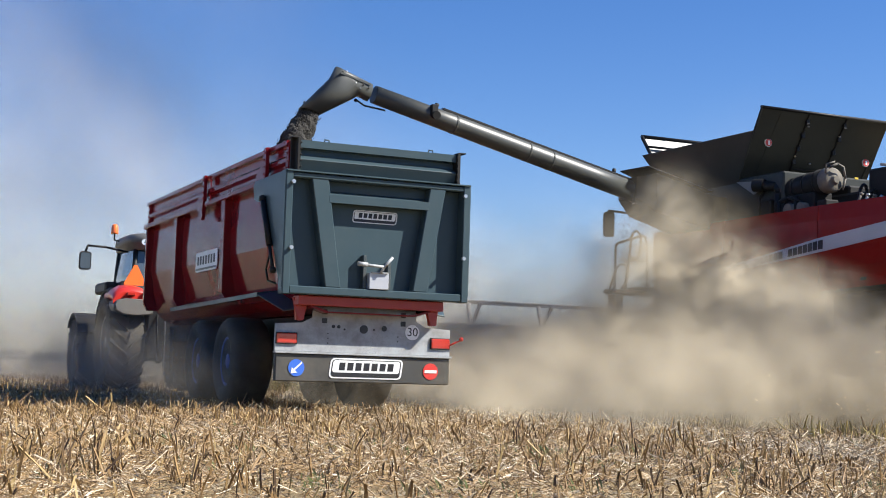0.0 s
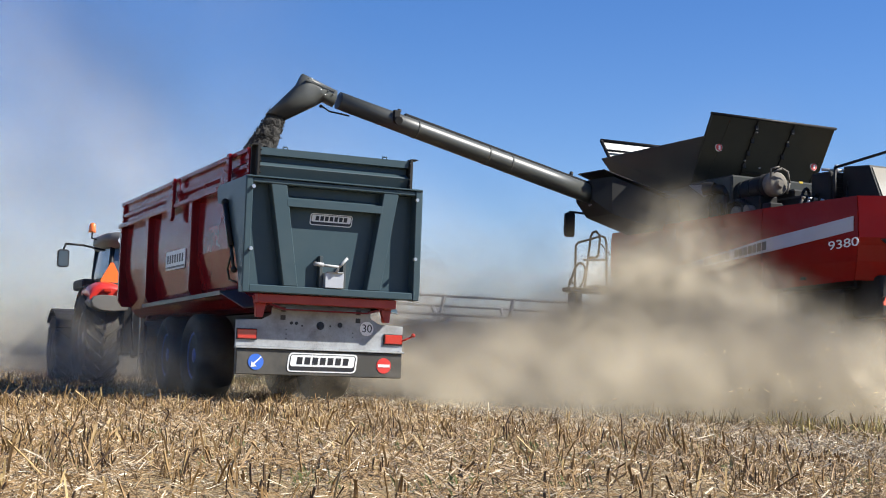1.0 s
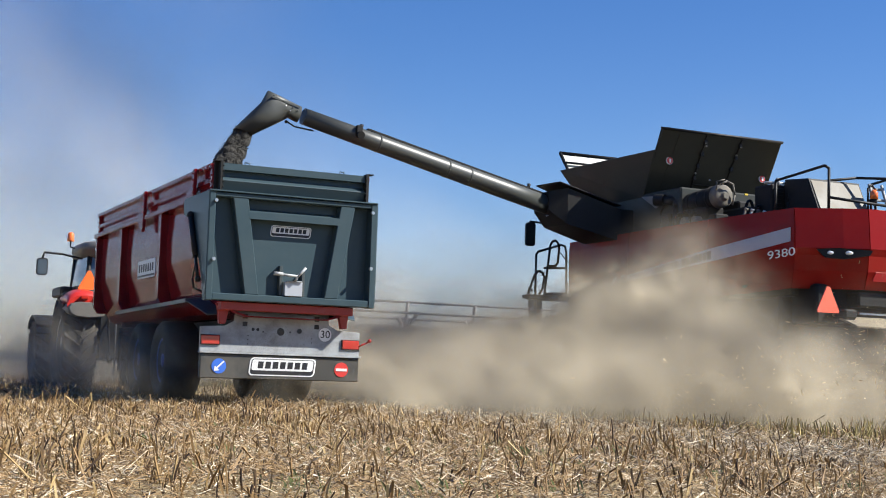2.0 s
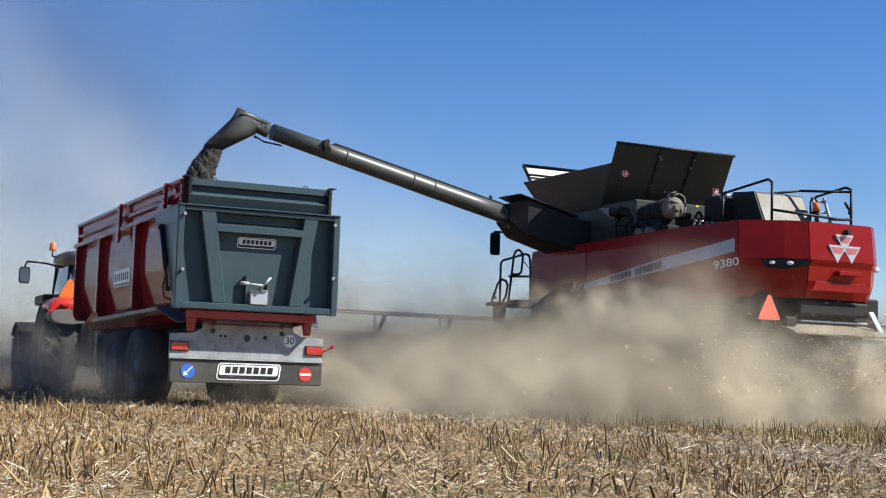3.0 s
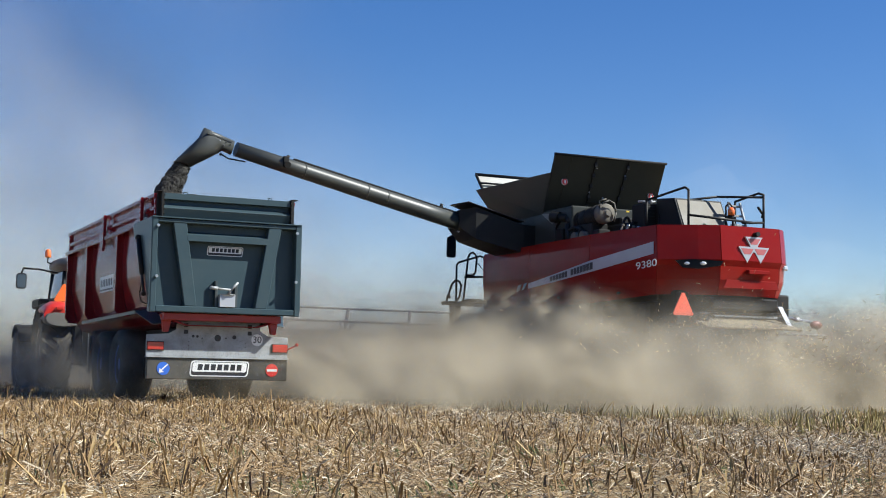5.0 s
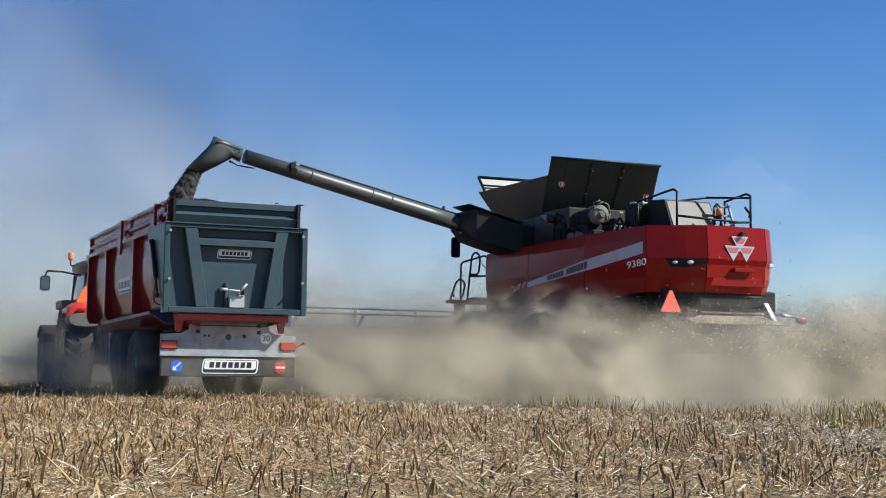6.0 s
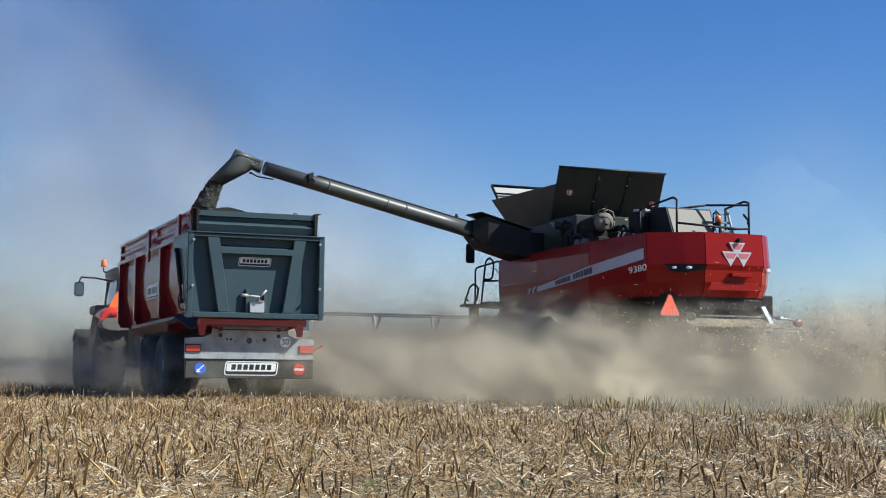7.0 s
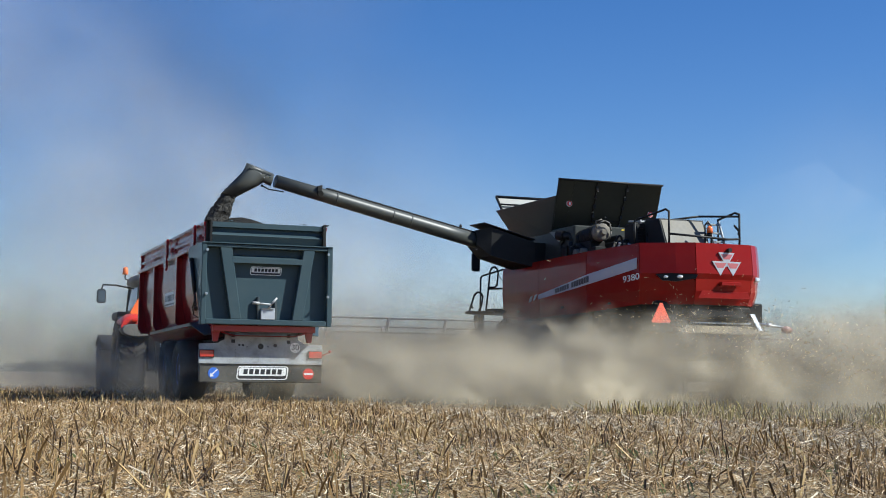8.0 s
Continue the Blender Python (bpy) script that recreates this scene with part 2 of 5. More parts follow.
def build_stubble():
    rnd = np.random.default_rng(5)
    tan, green = ([], []), ([], [])

    def stalk(mesh, x, y, h, r, lx, ly, sides=3):
        verts, faces = mesh
        z = lie(x, y)
        n = len(verts)
        a0 = rnd.uniform(0, 6.28)
        bend = rnd.normal(0, 0.10, 2)
        for k, dz in ((0.0, -0.01), (0.55, h * 0.55), (1.0, h)):
            ox, oy = lx * h * k + bend[0] * h * k * k, ly * h * k + bend[1] * h * k * k
            for i in range(sides):
                a = a0 + 2 * math.pi * i / sides
                q = r * (1.15 - 0.25 * k)
                verts.append((x + ox + q * math.cos(a), y + oy + q * math.sin(a), z + dz + (rnd.uniform(-1.2, 1.2) * r if k == 1.0 else 0)))
        for b in (n, n + sides):
            for i in range(sides):
                faces.append((b + i, b + (i + 1) % sides, b + sides + (i + 1) % sides, b + sides + i))
        faces.append(tuple(n + 2 * sides + i for i in range(sides)))

    for d0, d1, per, rad in ((5.2, 9, 44, 0.0050), (9, 14, 44, 0.0052), (14, 22, 44, 0.0058), (22, 48, 22, 0.0085)):
        count = int(per * 0.5 * (d1 * d1 - d0 * d0) * radians(52))
        for _ in range(count):
            a = radians(rnd.uniform(-3, 49))
            d = math.sqrt(rnd.uniform(d0 * d0, d1 * d1))
            x, y = d * math.sin(a), d * math.cos(a)
            x = round(x / 0.13) * 0.13 + rnd.normal(0, 0.025)
            kind = strip_at(x, y)
            bare = noise.noise((x * 0.45, y * 0.30, 9)) + 0.45 * noise.noise((x * 1.5, y * 1.2, 2))
            if kind == 0 and bare < 0.0 and rnd.uniform() < 0.62:
                continue
            if kind == 1 and rnd.uniform() < 0.66:
                continue
            tall = 0.55 + 0.75 * (noise.noise((x * 0.5, y * 0.5, 4)) * 0.5 + 0.5)
            tall *= (1.0, 0.85, 1.4)[kind]
            upright = (0.75, 0.6, 0.92)[kind]
            mesh = green if kind == 2 and rnd.uniform() < 0.8 else tan
            # each root carries a small tuft of cut stems
            for _k in range(rnd.integers(1, 5)):
                h = min(0.24, max(0.02, rnd.gamma(4, 0.019) * tall * 1.12))
                lean = 0.20 if rnd.uniform() < upright else 0.85
                stalk(mesh, x + rnd.normal(0, 0.018), y + rnd.normal(0, 0.018), h, rad * rnd.uniform(0.35, 1.55), rnd.normal(0, lean), rnd.normal(0, lean))
    m = straw_material("stubble_stalk", (0.048, 0.025, 0.009), (0.215, 0.122, 0.038), (0.50, 0.36, 0.15))
    mesh_from("stubble", *tan, m, "standing cut stubble stalks, tan to brown, on the field", "stubble")
    m = straw_material("green_stubble_stalk", (0.062, 0.046, 0.012), (0.205, 0.158, 0.040), (0.48, 0.39, 0.15))
    mesh_from("stubble", *green, m, "dense standing stubble with a greenish tinge between the tracks", "stubble")

    pale, grey = ([], []), ([], [])
    for d0, d1, per, ln in ((5.2, 8, 2300, 0.045), (8, 14, 1200, 0.058), (14, 26, 220, 0.10)):
        count = int(per * 0.5 * (d1 * d1 - d0 * d0) * radians(52))
        for _ in range(count):
            a = radians(rnd.uniform(-3, 49))
            d = math.sqrt(rnd.uniform(d0 * d0, d1 * d1))
            x, y = d * math.sin(a), d * math.cos(a)
            kind = strip_at(x, y)
            heap = noise.noise((x * 0.8, y * 0.6, 21)) + 0.5 * noise.noise((x * 2.6, y * 2.0, 5))
            if kind != 1 and heap < -0.12 and rnd.uniform() < 0.62:
                continue
            t, l, w = rnd.uniform(0, 6.28), min(0.2, ln * rnd.gamma(3, 0.3)), rnd.uniform(0.0006, 0.0018) * (0.8 + d / 16)
            if rnd.uniform() < 0.025:
                w *= 2.2
            lift = 0.045 + 0.04 * max(0.0, heap)
            z, tip = lie(x, y) + rnd.uniform(0.003, lift), rnd.normal(0, 0.34) * l
            ux, uy = math.cos(t), math.sin(t)
            verts, faces = grey if kind == 1 and rnd.uniform() < 0.55 else pale
            n = len(verts)
            for s, zz in ((-0.5, z), (0.5, z + abs(tip))):
                for px, pz in ((w, 0), (-w, 0), (0, w * 1.6)):
                    verts.append((x + ux * l * s - uy * px, y + uy * l * s + ux * px, zz + pz))
            faces.extend(((n, n + 1, n + 4, n + 3), (n + 1, n + 2, n + 5, n + 4), (n + 2, n, n + 3, n + 5), (n, n + 2, n + 1), (n + 3, n + 4, n + 5)))
    m = straw_material("loose_straw", (0.070, 0.038, 0.014), (0.285, 0.170, 0.060), (0.84, 0.74, 0.54))
    mesh_from("loose_straw", *pale, m, "loose pale chopped straw lying among stubble", "straw")
    m = straw_material("weathered_straw", (0.045, 0.033, 0.020), (0.26, 0.195, 0.115), (0.76, 0.68, 0.53))
    mesh_from("loose_straw", *grey, m, "flattened weathered grey straw beside the wheel track", "straw")


def build_weeds():
    rnd = np.random.default_rng(15)
    verts, faces = [], []
    for _ in range(70):
        a, d = radians(rnd.uniform(0, 46)), rnd.uniform(6, 14)
        cx, cy = d * math.sin(a), d * math.cos(a)
        for _k in range(rnd.integers(8, 22)):
            x, y = cx + rnd.normal(0, 0.09), cy + rnd.normal(0, 0.09)
            z, t, l = lie(x, y), rnd.uniform(0, 6.28), rnd.uniform(0.03, 0.09)
            n = len(verts)
            w = 0.004
            verts.extend(((x - w, y, z), (x + w, y, z), (x + l * 0.3 * math.cos(t) + w, y + l * 0.3 * math.sin(t), z + l * 0.7), (x + l * 0.6 * math.cos(t), y + l * 0.6 * math.sin(t), z + l)))
            faces.extend(((n, n + 1, n + 2), (n, n + 2, n + 3)))
    mesh_from("weeds", verts, faces, plain("weed_green", (0.11, 0.13, 0.04), 0.6, vary=0.3), "small tufts of green weeds among the stubble", "weeds")


build_ground()
build_stubble()
build_weeds()


# ---- trailer ----
def wheel(name, parent, x0, x1, y, r, rim_r, rim_material, lugs=0, hub=0.12):
    """A wheel about the x axis: tyre and rim. x0 is the inner, x1 the outer side."""
    w, mid = abs(x1 - x0), (x0 + x1) / 2
    out = 1 if x1 > x0 else -1
    e = new(name)
    e.parent, e.matrix_basis = parent, pose(mid, y, r)
    h = w / 2
    s = Shape()
    s.lathe([(-h * 0.72, rim_r), (-h * 0.95, rim_r + 0.06), (-h, (r + rim_r) / 2), (-h * 0.92, r - 0.10), (-h * 0.74, r - 0.045), (0, r - 0.03), (h * 0.74, r - 0.045), (h * 0.92, r - 0.10), (h, (r + rim_r) / 2), (h * 0.95, rim_r + 0.06), (h * 0.72, rim_r)], (0, 0, 0), 40)
    for i in range(lugs):
        for side in (-1, 1):
            a = 2 * math.pi * (i + (0.5 if side > 0 else 0)) / lugs
            quad = []
            for x, da in ((0.02, 0.0), (h * 0.98, -0.34)):
                for q in (-1, 1):
                    b = a + da + q * 0.055
                    quad.append((side * x, b))
            ring = []
            for rr, k in ((r - 0.06, 1.15), (r + 0.012, 0.8)):
                for (x, b) in quad:
                    mb = a + (0 if abs(x) < 0.05 else -0.34)
                    bb = mb + (b - mb) * k
                    rx = rr - (0.06 if abs(x) > 0.05 else 0)
                    ring.append(s.bm.verts.new((x, rx * math.cos(bb), rx * math.sin(bb))))
            for q in ((0, 1, 3, 2), (4, 5, 7, 6), (0, 1, 5, 4), (2, 3, 7, 6), (0, 2, 6, 4), (1, 3, 7, 5)):
                s.bm.faces.new([ring[i2] for i2 in q])
    part("tyre", s, RUBBER, e)
    s = Shape()
    o = out
    s.lathe([(-h * 0.7 * o, rim_r + 0.01), (h * 0.74 * o, rim_r + 0.02), (h * 0.76 * o, rim_r - 0.03), (h * 0.35 * o, rim_r - 0.06), (h * 0.20 * o, rim_r * 0.55), (h * 0.45 * o, rim_r * 0.45), (h * 0.55 * o, hub), (h * 0.72 * o, hub * 0.9), (h * 0.74 * o, 0.01)], (0, 0, 0), 32)
    for i in range(10):
        a = 2 * math.pi * i / 10
        c, d = rim_r * 0.5 * math.cos(a), rim_r * 0.5 * math.sin(a)
        s.rod((h * 0.30 * o, c, d), (h * 0.52 * o, c, d), 0.016, n=6)
    part("rim", s, rim_material, e)
    return e


def brand_plate(parent, m, w, h, count, name, label, lean=0.12, tail=True):
    """A pale rounded plate with dark edging and one plain block for each letter, drawn in the local x-z plane facing -y."""
    e = part(name, Shape().plate([(u, 0, v) for u, v in rounded(w, h, h * 0.22, lean)], (0, 0.006, 0)), WHITE, parent, label, m)
    part("edging", Shape().plate([(u, -0.003, v) for u, v in rounded(w * 0.955, h * 0.86, h * 0.17, lean)], (0, 0.004, 0)), INK, e)
    part("field", Shape().plate([(u, -0.006, v + h * (0.09 if tail else 0)) for u, v in rounded(w * 0.925, h * (0.60 if tail else 0.74), h * 0.12, lean)], (0, 0.004, 0)), WHITE, e)
    pitch = w * 0.78 / count
    for i in range(count):
        s = Shape()
        u, v = -w * 0.39 + pitch * (i + 0.5), h * (0.09 if tail else 0)
        s.plate([(u + a * pitch * 0.36 + lean * b, -0.009, v + b) for a, b in ((-1, -h * 0.19), (1, -h * 0.19), (1, h * 0.19), (-1, h * 0.19))], (0, 0.004, 0))
        part("lettering_bar", s, INK, e)
    return e


def body_half(z):
    """Half width of the tub at a height."""
    for (z0, x0), (z1, x1) in zip(TUB, TUB[1:]):
        if z0 <= z <= z1:
            return x0 + (x1 - x0) * (z - z0) / (z1 - z0)
    return TUB[-1][1]


TUB = [(1.28, 0.60), (1.34, 0.80), (1.46, 0.92), (1.62, 1.01), (2.08, 1.095), (2.14, 1.105), (2.50, 1.11), (2.95, 1.095)]


def build_trailer():
    t = thing("grain_trailer", "red tipping grain trailer with slate blue tailgate, on tandem blue-rimmed wheels", "trailer", Matrix.Translation(TRAILER_0))
    # tub: a skin with thickness
    s = Shape()
    outer = [(-x, z) for z, x in TUB[::-1]] + [(x, z) for z, x in TUB]
    inner = [(x * (1 - 0.03 / max(abs(x), 0.3)), z + (0.02 if z < 1.6 else 0)) for x, z in outer][::-1]
    ring = outer + inner
    ys = [0.16 + 8.04 * i / 24 for i in range(25)]
    s.loft([[(x, y, z) for x, z in ring] for y in ys], smooth=False)
    part("tub", s, RED_TRAILER, t, "glossy dark red curved steel tub")
    part("front_wall", Shape().plate([(x, 8.15, z) for x, z in outer], (0, 0.05, 0)), RED_TRAILER, t)
    for sx in (-1, 1):
        # side posts
        for y, w in ((8.08, 0.10), (5.92, 0.20), (3.02, 0.20), (0.30, 0.20)):
            s = Shape()
            prof = [(1.50, 1.13), (1.62, 1.205), (2.93, 1.205), (2.93, 1.09), (1.9, 1.0), (1.5, 0.84)]
            s.plate([(sx * x, y - w / 2, z) for z, x in prof], (0, w, 0), 0.006)
            part("side_post", s, RED_TRAILER, t)
        s = Shape()
        s.box(min(sx * 1.08, sx * 1.235), max(sx * 1.08, sx * 1.235), 0.16, 8.22, 2.93, 3.01, 0.012)
        part("rim_rail", s, RED_TRAILER, t)
        # extension boards with a pressed ridge
        prof = [(1.13, 3.012), (1.13, 3.10), (1.17, 3.14), (1.17, 3.19), (1.13, 3.23), (1.13, 3.34), (1.19, 3.345), (1.19, 3.40), (1.09, 3.40), (1.09, 3.012)]
        for y0, y1 in ((0.20, 4.02), (4.06, 8.2)):
            s = Shape()
            s.plate([(sx * x, y0, z) for x, z in prof], (0, y1 - y0, 0))
            part("extension_board", s, RED_TRAILER, t)
        for y in (4.04, 0.92, 8.12, 0.22):
            s = Shape()
            if y in (4.04, 0.92):
                poly = [(-0.05, 3.40), (0.05, 3.40), (0.07, 3.22), (0.36, 3.08), (0.34, 2.96), (0.24, 2.82), (0.05, 2.74), (-0.02, 2.80), (0.0, 2.93), (-0.05, 3.05)]
            else:
                poly = [(-0.05, 3.39), (0.05, 3.39), (0.05, 3.012), (-0.05, 3.012)]
            q = 1.20 if y in (4.04, 0.92) else 1.12
            s.plate([(sx * q, y + a, b) for a, b in poly], (sx * 0.05, 0, 0), 0.006)
            for k in range(4):
                s.ball((sx * (q + 0.052), y, 3.06 + 0.09 * k), 0.014, 1)
            part("board_bracket", s, RED_TRAILER, t)
        # mudguard shelf
        s = Shape()
        s.slab([(sx * 0.80, 1.0, 1.60), (sx * 1.27, 0.95, 1.535), (sx * 1.27, 5.72, 1.475), (sx * 0.80, 5.72, 1.60)], 0.03)
        s.slab([(sx * 1.268, 0.95, 1.535), (sx * 1.268, 0.95, 1.48), (sx * 1.268, 5.72, 1.42), (sx * 1.268, 5.72, 1.475)], 0.012, 0)
        s.slab([(sx * 0.72, 0.35, 1.36), (sx * 1.10, 0.35, 1.30), (sx * 1.27, 0.97, 1.52), (sx * 0.80, 1.0, 1.60)], 0.02)
        part("mudguard", s, SLATE, t, "slate blue sheet mudguard above the wheels")
        # tailgate side cheek with its ram
        s = Shape()
        s.plate([(sx * 1.235, -0.02, 3.0), (sx * 1.235, 1.28, 3.0), (sx * 1.235, 1.36, 2.94), (sx * 1.235, 1.30, 2.76), (sx * 1.235, 0.85, 2.66), (sx * 1.235, 0.34, 2.02), (sx * 1.235, 0.06, 1.56), (sx * 1.235, -0.02, 1.56)], (sx * 0.02, 0, 0))
        part("gate_cheek", s, SLATE, t)
        s = Shape()
        s.rod((sx * 1.29, 0.80, 2.72), (sx * 1.29, 0.42, 2.10), 0.038)
        s.rod((sx * 1.29, 0.42, 2.10), (sx * 1.29, 0.24, 1.78), 0.022)
        s.ball((sx * 1.29, 0.80, 2.72), 0.055, 2)
        s.ball((sx * 1.29, 0.24, 1.78), 0.045, 2)
        s.pipe([(sx * 1.28, 0.42, 2.0), (sx * 1.30, 0.50, 1.8), (sx * 1.28, 0.46, 1.66), (sx * 1.22, 0.32, 1.62)], 0.013)
        part("gate_ram", s, BLACK, t, "black hydraulic ram with hose")
    # tailgate
    gate = part("tailgate", Shape().box(-1.18, 1.18, 0.155, 0.185, 1.5, 3.0, 0.004), SLATE, t, "slate blue ribbed steel tailgate")
    for sx in (-1, 1):
        part("gate_post", Shape().box(sx * 1.2 - 0.045, sx * 1.2 + 0.045, -0.03, 0.16, 1.485, 3.015), SLATE, gate)
        for z in (2.86, 2.05):
            part("hinge_pin", Shape().rod((sx * 1.16, -0.03, z), (sx * 1.16, -0.075, z), 0.025, n=10), STEEL, gate)
        part("gate_rib", Shape().plate([(sx * x, -0.01, z) for x, z in ((0.91, 2.94), (0.69, 2.94), (0.485, 1.59), (0.685, 1.59))], (0, 0.164, 0), 0.01), SLATE, gate)
    part("top_rail", Shape().box(-1.155, 1.155, -0.02, 0.154, 2.92, 2.985, 0.012), SLATE, gate)
    part("top_lip", Shape().box(-1.245, 1.245, -0.05, 0.10, 2.99, 3.01, 0.004), SLATE, gate)
    part("bottom_rail", Shape().box(-1.155, 1.155, -0.02, 0.154, 1.49, 1.59, 0.012), SLATE, gate)
    s = Shape()
    s.slab([(-0.685, 0.0, 2.745), (0.685, 0.0, 2.745), (0.67, 0.0, 2.64), (-0.67, 0.0, 2.64)], -0.012, 0.003)
    s.slab([(-0.685, 0.002, 2.735), (0.685, 0.002, 2.735), (0.685, 0.154, 2.80), (-0.685, 0.154, 2.80)], -0.012, 0)
    part("gate_ledge", s, SLATE, gate)
    brand_plate(gate, pose(0.0, 0.146, 2.515), 0.60, 0.16, 7, "maker_plate", "white and black maker plate with plain bars")
    # hatch with lever
    hatch = part("grain_hatch", Shape().box(-0.115, 0.145, -0.03, 0.154, 1.595, 1.80, 0.006), SILVER, gate, "pale steel grain hatch slide")
    for x in (-0.15, 0.18):
        part("hatch_guide", Shape().box(x - 0.022, x + 0.022, 0.05, 0.154, 1.60, 2.02 if x < 0 else 1.95, 0.004), SLATE_DARK, hatch)
    s = Shape()
    s.rod((-0.27, -0.09, 1.895), (0.06, -0.09, 1.875), 0.018)
    s.rod((-0.30, -0.09, 1.90), (-0.17, -0.09, 1.892), 0.028)
    s.rod((0.04, -0.09, 1.86), (0.165, -0.09, 2.0), 0.02)
    s.rod((0.02, -0.07, 1.80), (0.05, -0.09, 1.88), 0.018)
    s.box(-0.10, 0.13, -0.06, -0.03, 1.795, 1.81, 0.002)
    part("hatch_lever", s, GALVA, hatch, "bright steel hatch lever")
    # gate top board
    s = Shape()
    s.plate([(-1.06, y, z) for y, z in ((0.10, 3.012), (0.03, 3.155), (0.035, 3.165), (0.13, 3.225), (0.14, 3.295), (0.045, 3.305), (0.045, 3.40), (0.17, 3.40), (0.17, 3.012))], (2.12, 0, 0))
    top = part("gate_top_board", s, SLATE, t)
    for sx in (-1, 1):
        s = Shape()
        s.box(sx * 1.085 - 0.02, sx * 1.085 + 0.02, 0.0, 0.20, 3.012, 3.42, 0.004)
        s.box(sx * 1.125 - 0.03, sx * 1.125 + 0.03, 0.12, 0.16, 3.012, 3.425, 0.004)
        s.box(sx * 1.13 - 0.05, sx * 1.13 + 0.05, 0.0, 0.16, 3.415, 3.43, 0.003)
        for k in range(5):
            s.ball((sx * 1.06, 0.0, 3.06 + 0.075 * k), 0.013, 1)
        part("end_bracket", s, DARK, top)
    for x in (-0.70, 0.72):
        part("lifting_eye", Shape().pipe([(x - 0.03, 0.10, 3.40), (x - 0.03, 0.10, 3.435), (x + 0.03, 0.10, 3.435), (x + 0.03, 0.10, 3.40)], 0.008), SLATE, top)
    # frame below
    s = Shape()
    s.box(-0.98, 0.98, 0.12, 0.34, 1.365, 1.485, 0.01)
    part("cross_beam", s, RED_FRAME, t, "bright red cross beam below the tailgate")
    for sx in (-1, 1):
        s = Shape()
        s.plate([(sx * a, 0.27, b) for a, b in ((1.0, 1.46), (0.78, 1.46), (0.83, 1.36), (0.86, 1.18), (0.95, 1.18), (0.96, 1.36))], (0, 0.08, 0), 0.008)
        s.rod((sx * 0.9, 0.25, 1.22), (sx * 0.9, 0.35, 1.22), 0.045)
        part("hinge_bracket", s, RED_FRAME, t)
        s = Shape()
        s.box(sx * 0.45 - 0.07, sx * 0.45 + 0.07, 0.45, 8.9, 0.98, 1.27, 0.01)
        part("chassis_beam", s, DARK, t)
        s = Shape()
        s.box(sx * 0.48 - 0.05, sx * 0.48 + 0.05, 2.2, 5.0, 0.62, 0.98, 0.02)
        part("axle_unit", s, DARK, t)
    for y in (2.75, 4.40):
        part("axle", Shape().rod((-0.9, y, 0.65), (0.9, y, 0.65), 0.075), DARK, t)
    for y in (1.6, 3.6, 6.4, 8.4):
        part("cross_member", Shape().box(-0.5, 0.5, y - 0.06, y + 0.06, 1.0, 1.28), DARK, t)
    s = Shape()
    s.plate([(-0.52, 8.9, 1.0), (0.52, 8.9, 1.0), (0.12, 10.15, 0.72), (-0.12, 10.15, 0.72)], (0, 0, 0.16), 0.01)
    s.rod((0, 10.1, 0.80), (0, 10.5, 0.78), 0.07)
    part("drawbar", s, DARK, t)
    s = Shape()
    s.box(-0.40, 0.40, 7.2, 8.0, 0.62, 0.98, 0.05)
    part("oil_tank", s, DARK, t)
    part("support_leg", Shape().rod((-0.55, 8.6, 0.45), (-0.55, 8.6, 1.2), 0.03), DARK, t)
    # rear panel
    s = Shape()
    s.plate([(x, 0.36, z) for x, z in ((-1.19, 0.79), (-1.19, 1.135), (-0.83, 1.15), (-0.70, 1.22), (-0.70, 1.385), (0.70, 1.385), (0.70, 1.22), (0.83, 1.15), (1.19, 1.135), (1.19, 0.79))], (0, 0.04, 0), 0.006)
    s.box(-1.2, 1.2, 0.30, 0.40, 0.765, 0.79, 0.004)
    panel = part("rear_panel", s, GALVA, t, "dull galvanised rear panel with bolt holes")
    for x in (-0.55, 0.52):
        for z in (1.30, 1.19):
            part("panel_hole", Shape().box(x - 0.035, x + 0.035, 0.352, 0.36, z - 0.032, z + 0.032, 0.003), INK, panel)
    for x, z, r in ((-0.43, 1.12, 0.022), (-0.36, 1.12, 0.022), (-0.02, 1.10, 0.055), (0.26, 1.12, 0.035), (-0.28, 1.09, 0.012), (0.12, 1.10, 0.012), (-0.50, 1.03, 0.008), (-0.50, 0.97, 0.008), (-0.50, 0.91, 0.008), (0.45, 1.02, 0.008), (0.45, 0.96, 0.008)):
        part("panel_hole", Shape().rod((x, 0.35, z), (x, 0.36, z), r, n=14), INK, panel)
    for sx in (-1, 1):
        lamp = part("tail_light", Shape().box(sx * 1.045 - 0.13, sx * 1.045 + 0.13, 0.325, 0.36, 0.89, 1.015, 0.01), LENS_RED, t, "red rectangular tail light")
        part("lamp_housing", Shape().box(sx * 1.045 - 0.14, sx * 1.045 + 0.14, 0.338, 0.36, 0.88, 1.025, 0.004), BLACK, lamp)
    s = Shape()
    s.rod((1.14, 0.34, 0.92), (1.30, 0.30, 1.0), 0.012)
    s.ball((1.32, 0.29, 1.02), 0.03, 2)
    part("marker_light", s, LENS_RED, t)
    disc = part("speed_disc", Shape().rod((0.65, 0.355, 1.085), (0.65, 0.348, 1.085), 0.098, n=28), WHITE, panel, "round white speed sign reading 30")
    words("30", 0.155, INK, panel, pose(0.65, 0.346, 1.085, 90, 0, 0), "speed_number")
    bump = part("bumper", Shape().box(-1.18, 1.18, 0.33, 0.42, 0.42, 0.765, 0.012), BUMPER, t, "black sheet rear bumper")
    brand_plate(bump, pose(0.02, 0.322, 0.60), 0.98, 0.255, 7, "bumper_plate", "white edged maker plate with plain bars")
